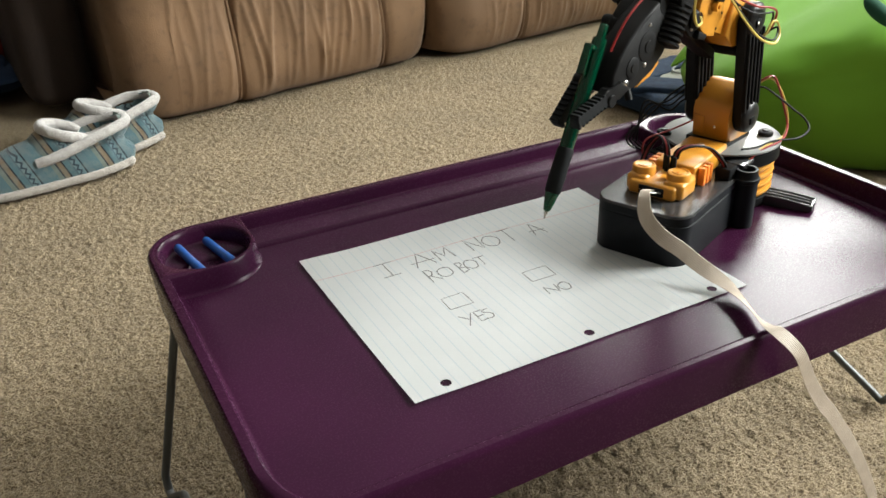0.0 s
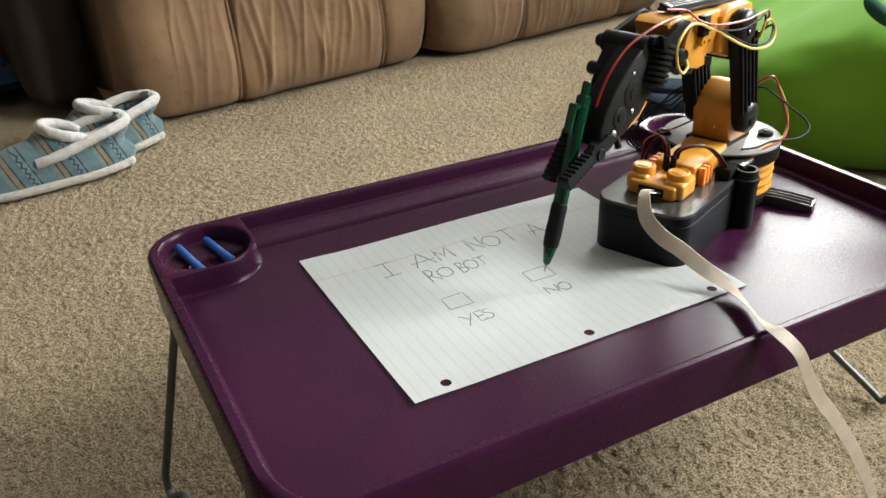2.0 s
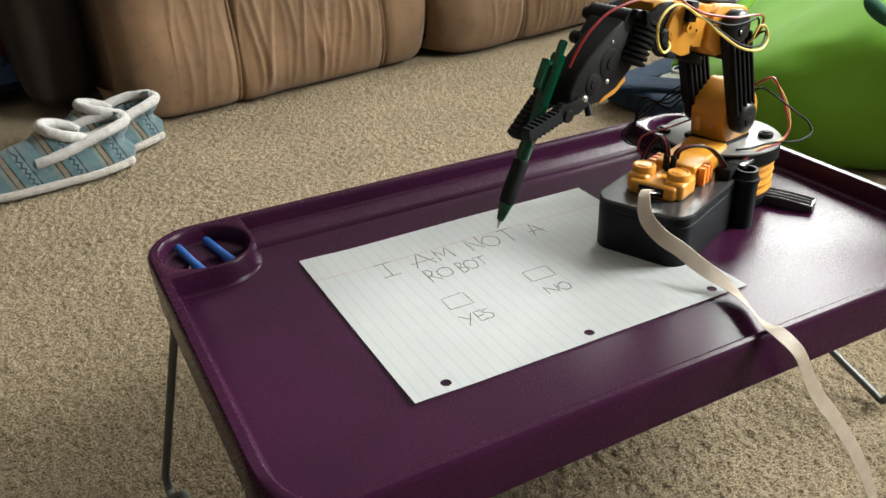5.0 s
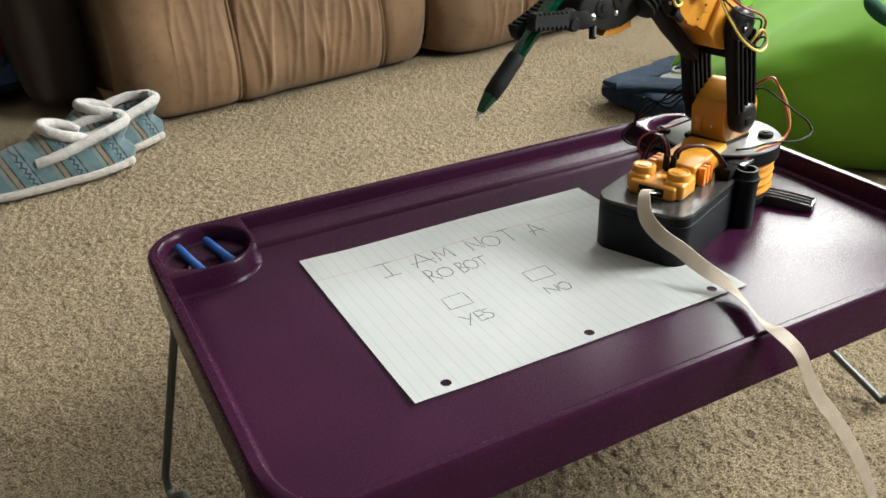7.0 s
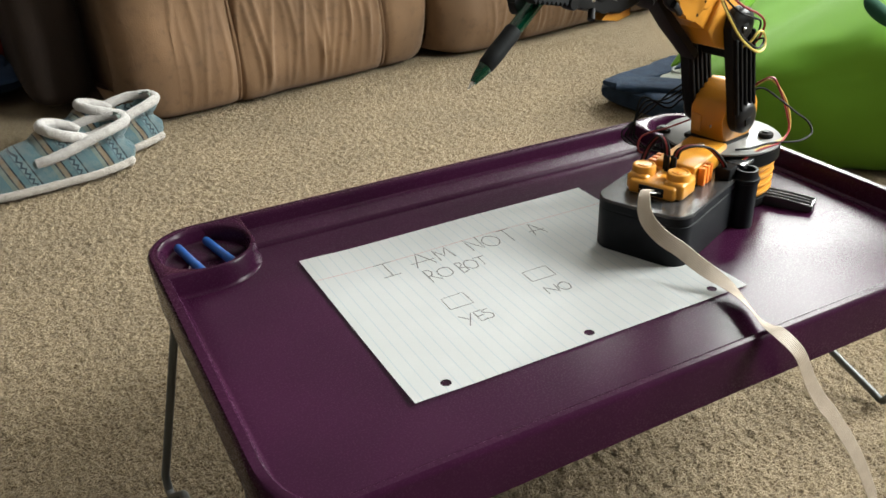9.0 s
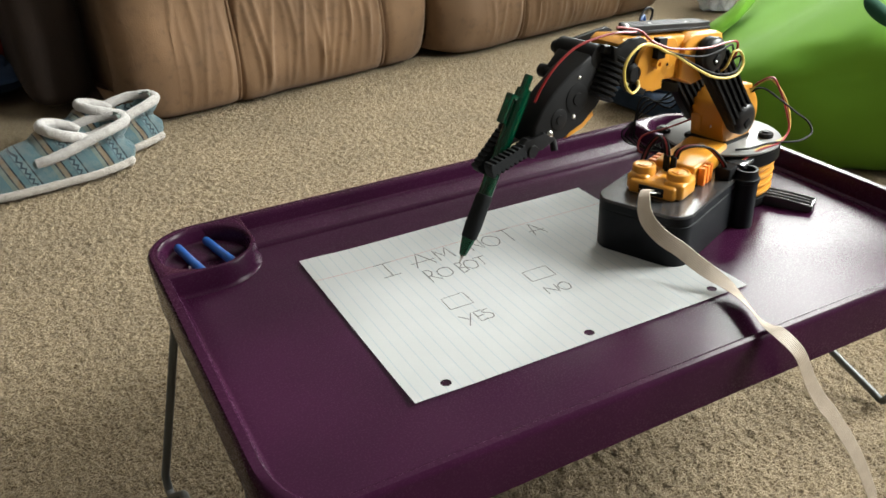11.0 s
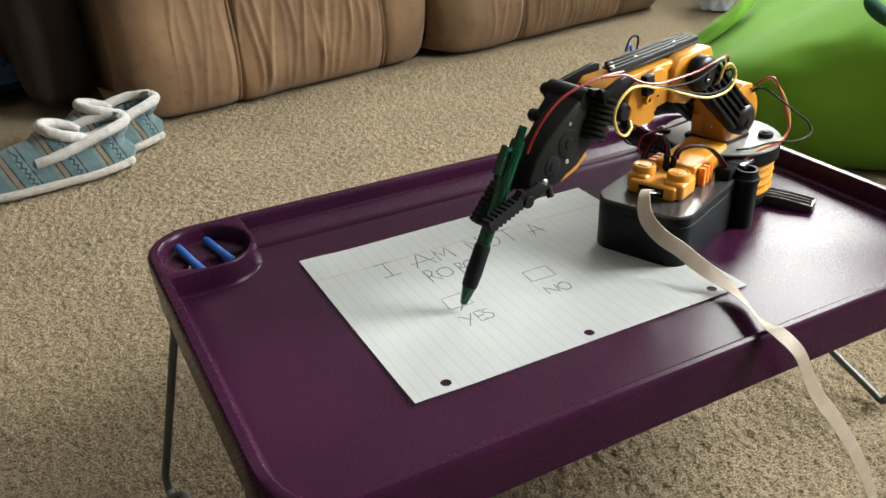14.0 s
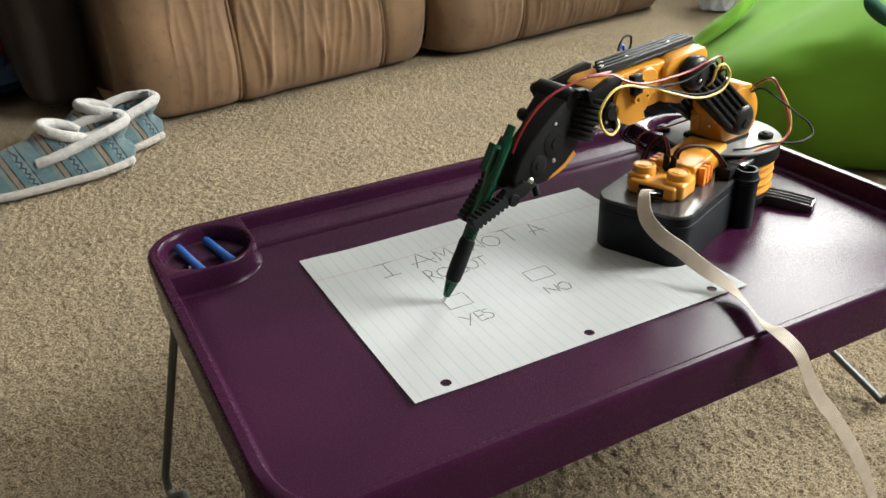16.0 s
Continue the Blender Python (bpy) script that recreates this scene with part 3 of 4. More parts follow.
# ---- things on the carpet ----
def bean_bag():
    t = thing("bean_bag", pose(1.328, .465, 0, 0, 0, 82.05), "big lime green fabric bean bag slumped on the carpet", "bean bag")
    bm = bmesh.new()
    bmesh.ops.create_uvsphere(bm, u_segments=160, v_segments=100, radius=1)
    A, B, H = .301, .585, .310
    for v in bm.verts:
        p = v.co.copy()
        a = math.atan2(p.y, p.x)
        e = math.asin(max(-1, min(1, p.z))) / (math.pi / 2)
        # one end slopes, the rest bulges
        w = step(.1, 1.2, abs((a - 1.25 + math.pi) % (2 * math.pi) - math.pi))
        zc = .10 + .07 * w
        if e < -.6:
            z, r = .002, .85 * (1 + e) / .4
        elif e < 0:
            z = zc * (e + .6) / .6
            r = 1 - .15 * ((zc - z) / zc) ** 2.2
        else:
            u = math.sin(e * math.pi / 2) ** 1.3
            z = zc + (H - zc) * u
            r = max(0, 1 - u ** (1.371 + w)) ** (.884 - .30 * w)
        c, s = math.cos(a), math.sin(a)
        k = 1 + .024 * noise.noise(p * 1.9 + Vector((3, 1, 5))) + .020 * noise.noise(Vector((c * 4, s * 4, z * 9)))
        k -= .022 * abs(noise.noise(Vector((c * 5 + z * 6, s * 5, z * 20)))) * step(.10, .22, z)
        v.co = Vector((c * A * r * k, s * B * r * k, max(.001, z * (1 + .02 * noise.noise(p * 2.3)))))
    part("shell", bm, M_GREEN, t)
    inv = t.matrix_basis.inverted()
    # folded flap along the seam
    bm = bmesh.new()
    path = smooth_path([inv @ Vector(p) for p in ((.975, .668, .208), (.920, .652, .184), (.882, .656, .160), (.842, .664, .132), (.803, .668, .104))], 8)
    prev = None
    for i, p in enumerate(path):
        d = (path[min(i + 1, len(path) - 1)] - path[max(i - 1, 0)]).normalized()
        out = (p - Vector((0, 0, .12))).normalized()
        side = d.cross(out).normalized()
        q = i / (len(path) - 1)
        w = .004 + .021 * math.sin(math.pi * q) ** .7
        ring = [bm.verts.new(p + side * w * math.cos(g) + out * w * .75 * math.sin(g) * (1 + .2 * noise.noise(p * 30))) for g in [2 * math.pi * k / 14 for k in range(14)]]
        if prev:
            for k in range(14):
                bm.faces.new((prev[k], prev[(k + 1) % 14], ring[(k + 1) % 14], ring[k]))
        else:
            bm.faces.new(ring)
        prev = ring
    bm.faces.new(prev)
    part("flap", bm, M_GREEN, t, "folded flap on the bean bag")
    bm = bmesh.new()
    bmesh.ops.create_uvsphere(bm, u_segments=28, v_segments=14, radius=1)
    for v in bm.verts:
        x, y, z = v.co
        v.co = Vector((x * .036, y * .0105 * (1 - .35 * x), z * .005 + .006 * x * x - .004 * y * y))
    x = Vector((.05, -.90, -.42)).normalized()
    z = Vector((-.70, -.25, .62))
    z = (z - x * z.dot(x)).normalized()
    m = Matrix((x, z.cross(x), z)).transposed().to_4x4()
    m.translation = (.866, .352, .236)
    part("leaf_tag", bm, M_DKGREEN, t, "dark green felt leaf tag", m=inv @ m)


bean_bag()


def plastic_bag():
    t = thing("plastic_bag", pose(1.50, 1.27, 0), "crumpled clear plastic bag on the carpet", "bag")
    bm = bmesh.new()
    bmesh.ops.create_icosphere(bm, subdivisions=4, radius=1)
    for v in bm.verts:
        p = v.co.copy()
        r = 1 + .35 * noise.noise(p * 2.6) + .2 * noise.noise(p * 6)
        v.co = Vector((p.x * r * .065, p.y * r * .06, max(.002, .09 + p.z * r * .12)))
    part("film", bm, M_BAG, t, smooth=False)


plastic_bag()


def folded_jeans():
    t = thing("folded_jeans", pose(.940, .780, 0, 0, 0, 20), "dark blue denim trousers folded on the carpet", "trousers")

    def fold(name, l, w, z0, h, seed, material, m):
        bm = bmesh.new()
        nx, na = 40, 24
        rows = []
        for i in range(nx + 1):
            f = -1 + 2 * i / nx
            end = math.sqrt(max(0, 1 - max(0, (abs(f) - .8) / .2) ** 2 * .9))
            row = []
            for j in range(na):
                a = 2 * math.pi * j / na
                cx, cz = math.cos(a), math.sin(a)
                q = (abs(cx) ** .6) * (1 if cx > 0 else -1)
                k = 1 + .12 * noise.noise((f * 3, cx * 1.5, seed + cz * .4)) + .05 * noise.noise((f * 9, cx * 4, seed))
                cz = (abs(cz) ** .5) * (1 if cz > 0 else -1)
                row.append(bm.verts.new((f * l, q * w * k * (.85 + .15 * end), z0 + max(-h * .98, cz * h * (.45 + .55 * end) * k) + h)))
            rows.append(row)
        for a, b in zip(rows, rows[1:]):
            for j in range(na):
                bm.faces.new((a[j], a[(j + 1) % na], b[(j + 1) % na], b[j]))
        bm.faces.new(rows[0])
        bm.faces.new(rows[-1])
        part(name, bm, material, t, m=m)
    fold("lower_leg", .112, .098, 0, .021, 2, M_DENIM, pose(-.038, -.015, 0, 0, 0, -14))
    fold("upper_leg", .112, .030, .036, .007, 7, M_DENIM, pose(-.030, .052, 0, 0, 0, -6))
    fold("upper_leg", .105, .034, .036, .008, 17, M_DENIM, pose(-.085, -.030, 0, 0, 0, -62))
    fold("lining", .070, .040, .032, .007, 11, M_DENIM_IN, pose(.010, -.012, 0, 0, 0, -20))
    seam = [(.070, .036, .0475), (.030, .030, .0485), (-.010, .020, .0490), (-.024, .006, .0490), (-.012, -.020, .0490), (.004, -.050, .0480), (.014, -.080, .0440)]
    part("seam", tube(bmesh.new(), seam, .0022, 8, 6, wob=.15), M_SEAM, t, "pale stitched seam edge")


folded_jeans()


def cloth_heap(name, m, label, material, sx, sy, sz, seed):
    bm = bmesh.new()
    bmesh.ops.create_uvsphere(bm, u_segments=72, v_segments=40, radius=1)
    for v in bm.verts:
        p = v.co.copy()
        r = 1 + .28 * noise.noise(p * 1.6 + Vector((seed, 0, 0))) + .10 * abs(noise.noise(p * 4 + Vector((0, seed, 0))))
        v.co = Vector((p.x * r * sx, p.y * r * sy, max(.001, (p.z * r * .5 + .45) * sz)))
    ob = part(name, bm, material)
    ob.matrix_basis = m
    tagged(ob, label, "clothes")


cloth_heap("pullover", pose(-.300, 1.50, 0), "crumpled navy blue pullover heaped on the carpet", M_BLUECLOTH, .15, .12, .11, 2)
cloth_heap("blanket", pose(-.310, 1.62, 0), "dark red blanket piled behind the navy pullover", M_REDCLOTH, .19, .06, .34, 6)


def slipper(m, mirror):
    """Toe towards -x, heel at +x; length 0.26 m."""
    t = thing("slipper", m, "pale blue patterned knit bootie slipper with white fleece cuff", "slipper", "pair of slippers")
    L, k = .26, mirror

    def half_width(f):
        return .046 * (max(0, 1 - abs(2 * f - 1) ** (3.4 - .9 * step(.5, .8, f))) ** (.42 + .08 * step(.5, .8, f))) * (1.04 - .10 * f)

    def top(f):
        return .028 + .032 * step(0, .45, f) + .017 * step(.45, .85, f) - .014 * step(.93, 1.0, f)
    bm = bmesh.new()
    nx, na = 64, 28
    rows = []
    for i in range(nx + 1):
        f = .002 + .996 * i / nx
        w, h = half_width(f), top(f)
        row = []
        for j in range(na + 1):
            a = math.pi * j / na
            c, s = math.cos(a), math.sin(a)
            q = (abs(c) ** .75) * (1 if c > 0 else -1)
            gather = 1 + .12 * math.sin(f * 85) * step(.72, .8, f) * (1 - step(.9, .95, f)) * s
            zz = (s ** .8) * h
            pinch = 1 + step(.50, .8, f) * (.10 * math.exp(-((zz - .058) / .012) ** 2) + .10 * math.exp(-((zz - .015) / .012) ** 2) - .27 * math.exp(-((zz - .036) / .009) ** 2)) 
            row.append(bm.verts.new(((f - 1) * L - .010 * (1 - pinch) / .26 * step(.85, 1, f), k * q * w * gather * pinch, .010 + (s ** .8) * h * (1 + .04 * noise.noise((f * 9, c * 3, k * 3))))))
        rows.append(row)
    for i in range(nx):
        f = (i + .5) / nx
        for j in range(na):
            a = math.degrees(math.pi * (j + .5) / na)
            if .58 < f < .95 and abs(a - 90) < 52 * min(1, math.sqrt((f - .58) / .12), math.sqrt(max(0, (.95 - f)) / .06)):
                continue
            bm.faces.new((rows[i][j], rows[i + 1][j], rows[i + 1][j + 1], rows[i][j + 1]))
    bmesh.ops.solidify(bm, geom=bm.faces[:], thickness=.004)
    part("upper", bm, M_KNIT, t)
    bm = bmesh.new()
    pts = [((f - 1) * L, k * s * half_width(f) * 1.02, .010) for s, fs in ((1, [i / 24 for i in range(1, 24)]), (-1, [i / 24 for i in range(23, 0, -1)])) for f in fs]
    tube(bm, pts + pts[:1], .0066, 10, 4, wob=.14)
    part("sole_trim", bm, M_TRIMFL, t, "grubby white fleece edging round the sole")
    bm = bmesh.new()
    a = [bm.verts.new((x, y, .003)) for x, y, z in pts]
    b = [bm.verts.new((x, y, .011)) for x, y, z in pts]
    bm.faces.new(a)
    bm.faces.new(b)
    for i in range(len(a)):
        bm.faces.new((a[i], a[(i + 1) % len(a)], b[(i + 1) % len(a)], b[i]))
    part("sole", bm, M_TRIMFL, t)
    # heel cuff: low at both sides of the instep, high round the heel
    cuff = [(-.150, -.037, .046), (-.130, -.043, .050), (-.100, -.044, .057), (-.066, -.041, .066), (-.035, -.035, .072), (-.010, -.020, .074), (-.003, 0, .074),
            (-.010, .020, .074), (-.035, .035, .072), (-.066, .041, .066), (-.100, .044, .057), (-.130, .043, .050), (-.150, .037, .046)]
    part("cuff", tube(bmesh.new(), [(x, k * y, z) for x, y, z in cuff], .0078, 14, 12, wob=.14), M_FLEECE, t, "white fleece cuff round the heel")
    tongue = [(-.070, -.026, .060), (-.084, -.034, .070), (-.104, -.036, .078), (-.120, -.024, .084), (-.127, 0, .086), (-.120, .024, .084), (-.104, .036, .078), (-.084, .034, .070), (-.070, .026, .060)]
    part("tongue", tube(bmesh.new(), [(x, k * y, z) for x, y, z in tongue], .0086, 14, 12, wob=.14), M_FLEECE, t, "white fleece edge of the tongue")
    bm = bmesh.new()
    rows = []
    for p in smooth_path(tongue, 4):
        out = Vector((-.045 * step(-.075, -.125, p.x), k * p.y * .12, 0))
        rows.append([bm.verts.new(Vector((p.x, k * p.y, p.z)) + out * q - Vector((0, 0, (p.z - .046) * q * (.6 + .4 * q)))) for q in (0, .3, .65, 1)])
    for p, q in zip(rows, rows[1:]):
        for j in range(3):
            bm.faces.new((p[j], q[j], q[j + 1], p[j + 1]))
    bmesh.ops.solidify(bm, geom=bm.faces[:], thickness=.004)
    part("tongue_panel", bm, M_KNIT, t)
    bm = bmesh.new()
    ball(bm, -.085, 0, .040, 1, .052, .022, .018, 24)
    part("lining", bm, M_TRIMFL, t, "grey fleece lining inside the slipper")


slipper(pose(-.016, 1.012, 0, 0, 0, 8), 1)
slipper(pose(.047, 1.105, 0, 0, 0, 16), -1)


# ---- robot arm ----
BX, BY, HEAD = 0.364, 0.134, 202.9      # turntable axis on the tray, heading of the base
R0, ZS, L2, L3 = 0.0109, 0.0749, 0.0912, 0.0568


def ribs_on(bm, x0, x1, zs, y, w, h):
    for z in zs:
        box(bm, x0, x1, min(y, y + h), max(y, y + h), z - w / 2, z + w / 2, .0006, 1)


def robot():
    t = thing("robot_arm", pose(BX, BY, T, 0, 0, HEAD), "black and amber plastic educational robot arm on battery base", "robot arm")
    P = {}
    # battery box
    bm = bmesh.new()

    def ring(g, z, r):
        return rounded_ring(bm, .020, .1515 - g, -.0382 + g, .0382 - g, r, z)
    R = [ring(.001, .0, .015), ring(0, .0015, .016), ring(0, .033, .016), ring(.0008, .0335, .0155), ring(.0008, .0345, .0155), ring(0, .035, .016), ring(0, .0405, .016)]
    skin(bm, R)
    bm.faces.new(R[0][::-1])
    bm.faces.new(R[-1])
    box_ob = part("battery_box", bm, M_BOX, t, "charcoal plastic battery box with rounded corners")
    bm = bmesh.new()
    R = [rounded_ring(bm, .020, .1515, -.0382, .0382, .016, .0407), rounded_ring(bm, .020, .1508, -.0375, .0375, .0155, .0425)]
    skin(bm, R)
    bm.faces.new(R[-1])
    part("lid", bm, M_GLOSS, box_ob, "glossy black lid plate")
    bm = lathe(bmesh.new(), ((.0098, 0), (.0098, .0385), (.0108, .0390), (.0108, .0420), (.0100, .0425), (.0090, .0455), (.0088, .0490), (.0068, .0490), (.0066, .036), (0, .036)), 32,
               Matrix.Translation((.049, .0425, 0)))
    part("post_socket", bm, M_BOX, t, "round black tube socket beside the box")
    part("gusset", slab(bmesh.new(), [(.020, .050), (.048, .050), (.048, .046), (.020, .046)], .024, .040, .0008), M_GLOSS, t)
    # control board housing
    ctrl = part("controller", box(bmesh.new(), .085, .1290, -.0205, .0180, .0425, .0535, .0025, 3), M_ORANGE, t, "amber plastic interface housing")
    bm = bmesh.new()
    box(bm, .100, .1245, .0055, .0225, .0425, .0560, .003, 3)
    box(bm, .100, .1245, -.0245, -.0075, .0425, .0560, .003, 3)
    part("shoulder", bm, M_ORANGE, ctrl)
    for y in (.0130, -.0155):
        part("knob", lathe(bmesh.new(), ((.0090, .052), (.0090, .0600), (.0084, .0610), (.0070, .0614), (.0066, .0608), (.0050, .0608), (.0046, .0614), (0, .0615)), 28,
                           Matrix.Translation((.1125, y, 0))), M_ORANGE, ctrl, "round amber knob with a slotted cap")
        part("knob_slot", box(bmesh.new(), .1095, .1155, y - .0006, y + .0006, .0612, .0618), M_ORANGE2, ctrl)
    part("cover", box(bmesh.new(), .030, .094, -.0160, .0175, .0425, .0590, .0022, 3), M_ORANGE, ctrl)
    part("screw", lathe(bmesh.new(), ((.0034, .0585), (.0034, .0600), (.0025, .0608), (0, .0609)), 16, Matrix.Translation((.048, .002, 0))), M_METAL, ctrl)
    for i in range(3):
        part("terminal", box(bmesh.new(), .071 + i * .0062, .0755 + i * .0062, .0180, .0235, .0425, .0570, .0008), M_ORANGE2, ctrl)
        part("terminal", box(bmesh.new(), .071 + i * .0068, .0755 + i * .0068, -.0240, -.0165, .0425, .0555, .0008), M_ORANGE2, ctrl)
    slot = part("cable_socket", box(bmesh.new(), .1275, .1300, -.0110, .0095, .0445, .0515, .0005), M_GRIP, ctrl, "open pin header for the flat cable")
    for i in range(7):
        part("pin", tube(bmesh.new(), [(.1296, -.0090 + .0028 * i, .0480), (.1325, -.0085 + .0024 * i, .0492), (.136, -.006 + .0016 * i, .0496)], .00045, 5, 3), M_METAL, slot)
    for i in range(4):
        part("plug", box(bmesh.new(), .0945 + .003 * (i % 2), .0975 + .003 * (i % 2), -.0075 + .0030 * i, -.0048 + .0030 * i, .0525, .0660, .0004), M_BLACK, ctrl)
    part("jack", box(bmesh.new(), .0535, .0672, .0235, .0358, .0425, .0520, .0008), M_BLACK, ctrl, "black four-pin plug on the lid")
    part("jack", box(bmesh.new(), .0750, .0930, -.0330, -.0265, .0425, .0490, .0008), M_BLACK, ctrl)
    for i, m_ in enumerate((M_BWIRE, M_RED, M_BWIRE)):
        o = .0016 * i
        part("lead", tube(bmesh.new(), [(.0960, .0005 + o, .0640), (.0945, .0020 + o, .0705), (.0860, .0085 + o, .0730), (.0740, .0180 + o, .0690), (.0660, .0255 + o, .0580), (.0620, .0275 + o, .0510)], .0010, 6), m_, ctrl)
        part("lead", tube(bmesh.new(), [(.0960, -.0030 - o, .0640), (.0930, -.0060 - o, .0715), (.0850, -.0130 - o, .0740), (.0760, -.0220 - o, .0700), (.0740, -.0300 - o, .0580), (.0800, -.0310 - o, .0480)], .0010, 6), m_, ctrl)

    # turntable base with three feet
    tb = part("turntable_base", lathe(bmesh.new(), ((0, .001), (.0440, .001), (.0455, .003), (.0455, .0090), (.043, .0100), (0, .0100)), 56), M_BLACK, t)
    prof = [(.040, .0095)]
    for i in range(4):
        z = .0105 + i * .0072
        prof += [(.0415, z), (.0455, z + .0014), (.0462, z + .0034), (.0455, z + .0052), (.0415, z + .0064)]
    prof += [(.041, .0400), (0, .0400)]
    part("ribbed_drum", lathe(bmesh.new(), prof, 64), M_ORANGE, tb, "amber ribbed drum under the turntable")
    for a in (98, 215, 330):
        bm = slab(bmesh.new(), [(.030, 0), (.0815, 0), (.0835, .002), (.0832, .0070), (.060, .0090), (.030, .0100)], -.0095, .0095, .0012)
        for y in (-.0055, 0, .0055):
            for s in range(1):
                tube(bm, [(.044, y, .0098), (.060, y, .0092), (.0815, y, .0074)], .0014, 6, 3)
        part("foot", bm, M_GLOSS, tb, "ribbed black outrigger foot", m=pose(0, 0, 0, 0, 0, a))
    part("skirt", lathe(bmesh.new(), ((.043, .0395), (.0475, .0400), (.0485, .0410), (.0485, .0515), (.046, .0520), (0, .0520)), 64), M_BLACK, tb)

    # turret: turns on the drum; its space starts at the shoulder axis
    z = -ZS
    tu = part("turret", lathe(bmesh.new(), ((0, .0521 + z), (.0480, .0521 + z), (.0488, .0527 + z), (.0488, .0540 + z), (.0480, .0546 + z), (0, .0546 + z)), 72, Matrix.Translation((-R0, 0, 0))),
              M_DISC, t, "glossy turntable disc, window reflection painted in as grey")
    part("gearbox", slab(bmesh.new(), [(.0150, -.0165), (.0165, .006), (.0160, .0130), (.0130, .0165), (-.002, .0275), (-.006, .0290), (-.018, .0260), (-.0235, .018), (-.0255, .010), (-.0255, -.006), (-.020, -.0185), (.012, -.020)],
                         -.0140, .0185, .0016, 3), M_ORANGE, tu, "amber shoulder gearbox block")
    part("gearbox_panel", slab(bmesh.new(), [(.0155, -.0125), (.0166, -.0125), (.0174, .002), (.0163, .002)], -.0125, -.0030, .0004), M_ORANGE, tu)
    part("screw", ball(bmesh.new(), .0158, .0060, -.006, .0013, .5, 1, 1, 10), M_METAL, tu)
    part("flange", lathe(bmesh.new(), ((0, .0180), (.0240, .0180), (.0240, .0192), (.0230, .0196), (0, .0196)), 40, along_y(-.0045, 0, .001)), M_ORANGE, tu)
    part("bracket", box(bmesh.new(), -.022, .019, -.017, .020, -.0205, -.0165, .001), M_BLACK, tu)
    for x, y in ((-.030, .030), (.022, -.036), (-.034, -.022)):
        part("hub_screw", lathe(bmesh.new(), ((.0062, -.0199), (.0062, -.0168), (.0050, -.0160), (.0036, -.0160), (.0030, -.0150), (0, -.0148)), 18, Matrix.Translation((x, y, 0))), M_BLACK, tu)
    part("wire", tube(bmesh.new(), [(-.014, .0185, .020), (-.018, .0235, .027), (-.026, .030, .030), (-.040, .034, .016), (-.052, .036, -.004), (-.048, .040, -.016), (-.030, .044, -.019), (-.004, .042, -.020), (.014, .040, -.024), (.022, .040, -.032)], .0009, 6), M_YELLOW, tu)
    part("wire", tube(bmesh.new(), [(-.015, .0185, .021), (-.018, .0245, .029), (-.026, .031, .032), (-.036, .034, .018), (-.046, .036, .000), (-.044, .042, -.014), (-.024, .047, -.019), (.000, .044, -.020), (.016, .041, -.025), (.022, .040, -.032)], .0009, 6), M_RED, tu)
    part("wire", tube(bmesh.new(), [(-.016, .0185, .019), (-.022, .0250, .023), (-.034, .033, .014), (-.050, .042, .000), (-.062, .048, -.010), (-.060, .054, -.018), (-.040, .054, -.020), (-.016, .044, -.018), (.006, .040, -.018), (.016, .032, -.019)], .0009, 6), M_BWIRE, tu)
    for i in range(4):
        o = .0045 * i
        part("wire", tube(bmesh.new(), [(.004, -.020, .030 - o), (.0126, -.028, .022 - o), (.022, -.034, .015 - o), (.034 + o, -.042, .001 + o), (.064 - o, -.045, -.010 - o * .6), (.062 - o, -.045, -.020),
                                        (.050, -.043 + o, -.027), (.034, -.037 + o, -.031), (.022 + o, -.035, -.029)], .0008, 6), M_BWIRE, tu)
    part("wire", tube(bmesh.new(), [(.012, -.016, -.006), (.030, -.026, -.012), (.050, -.036, -.017), (.056, -.034, -.028), (.044, -.030, -.033)], .0008, 6), M_RED, tu)
    P["turret"] = tu

    # upper arm: two ribbed links
    ua = None
    for s in (1, -1):
        y0 = .0198 if s > 0 else -.0145
        y1 = y0 + .0075 * s
        bm = slab(bmesh.new(), arc(.004, .000, .0135, 90, 270, 12) + arc(L2 - .005, -.003, .0130, -90, 90, 12), min(y0, y1), max(y0, y1), .0012)
        if ua is None:
            ua = part("upper_arm", bm, M_BLACK, t, "black ribbed upper arm links")
        else:
            part("link", bm, M_BLACK, ua)
        bm = bmesh.new()
        ribs_on(bm, .012, L2 - .014, (-.0120, -.0064, -.0008, .0048, .0098), y1 - .0005 * s, .0026, .0030 * s)
        if s < 0:
            ribs_on(bm, .012, L2 - .014, (-.0120, -.0064, -.0008, .0048, .0098), y0 - .0005, .0026, .0030)
        part("ribs", bm, M_BLACK, ua)
        for x, zc in ((.004, .000), (L2 - .005, -.003)):
            bm = lathe(bmesh.new(), ((.0134, 0), (.0132, .0014), (.0116, .0030), (.0075, .0042), (0, .0046)), 32, along_y(x, y1 - .0004, zc) if s > 0 else along_y(x, y1 + .0004, zc) @ Matrix.Rotation(math.pi, 4, "X"))
            part("hub_cap", bm, M_HUB, ua, "domed black hub cap")
            part("hub_clip", box(bmesh.new(), x - .0045, x + .0015, min(y1 + .002 * s, y1 + .0052 * s), max(y1 + .002 * s, y1 + .0052 * s), zc - .0060, zc + .0010, .0006), M_BLACK, ua)
        part("screw", ball(bmesh.new(), L2 - .006, y1 + .0052 * s, -.0075, .0013, 1, .6, 1, 10), M_METAL, ua)
    part("tie_bar", lathe(bmesh.new(), ((0, -.0145), (.005, -.0145), (.005, .0198), (0, .0198)), 18, along_y(L2 * .62, 0, .004)), M_BLACK, ua)
    P["upper_arm"] = ua

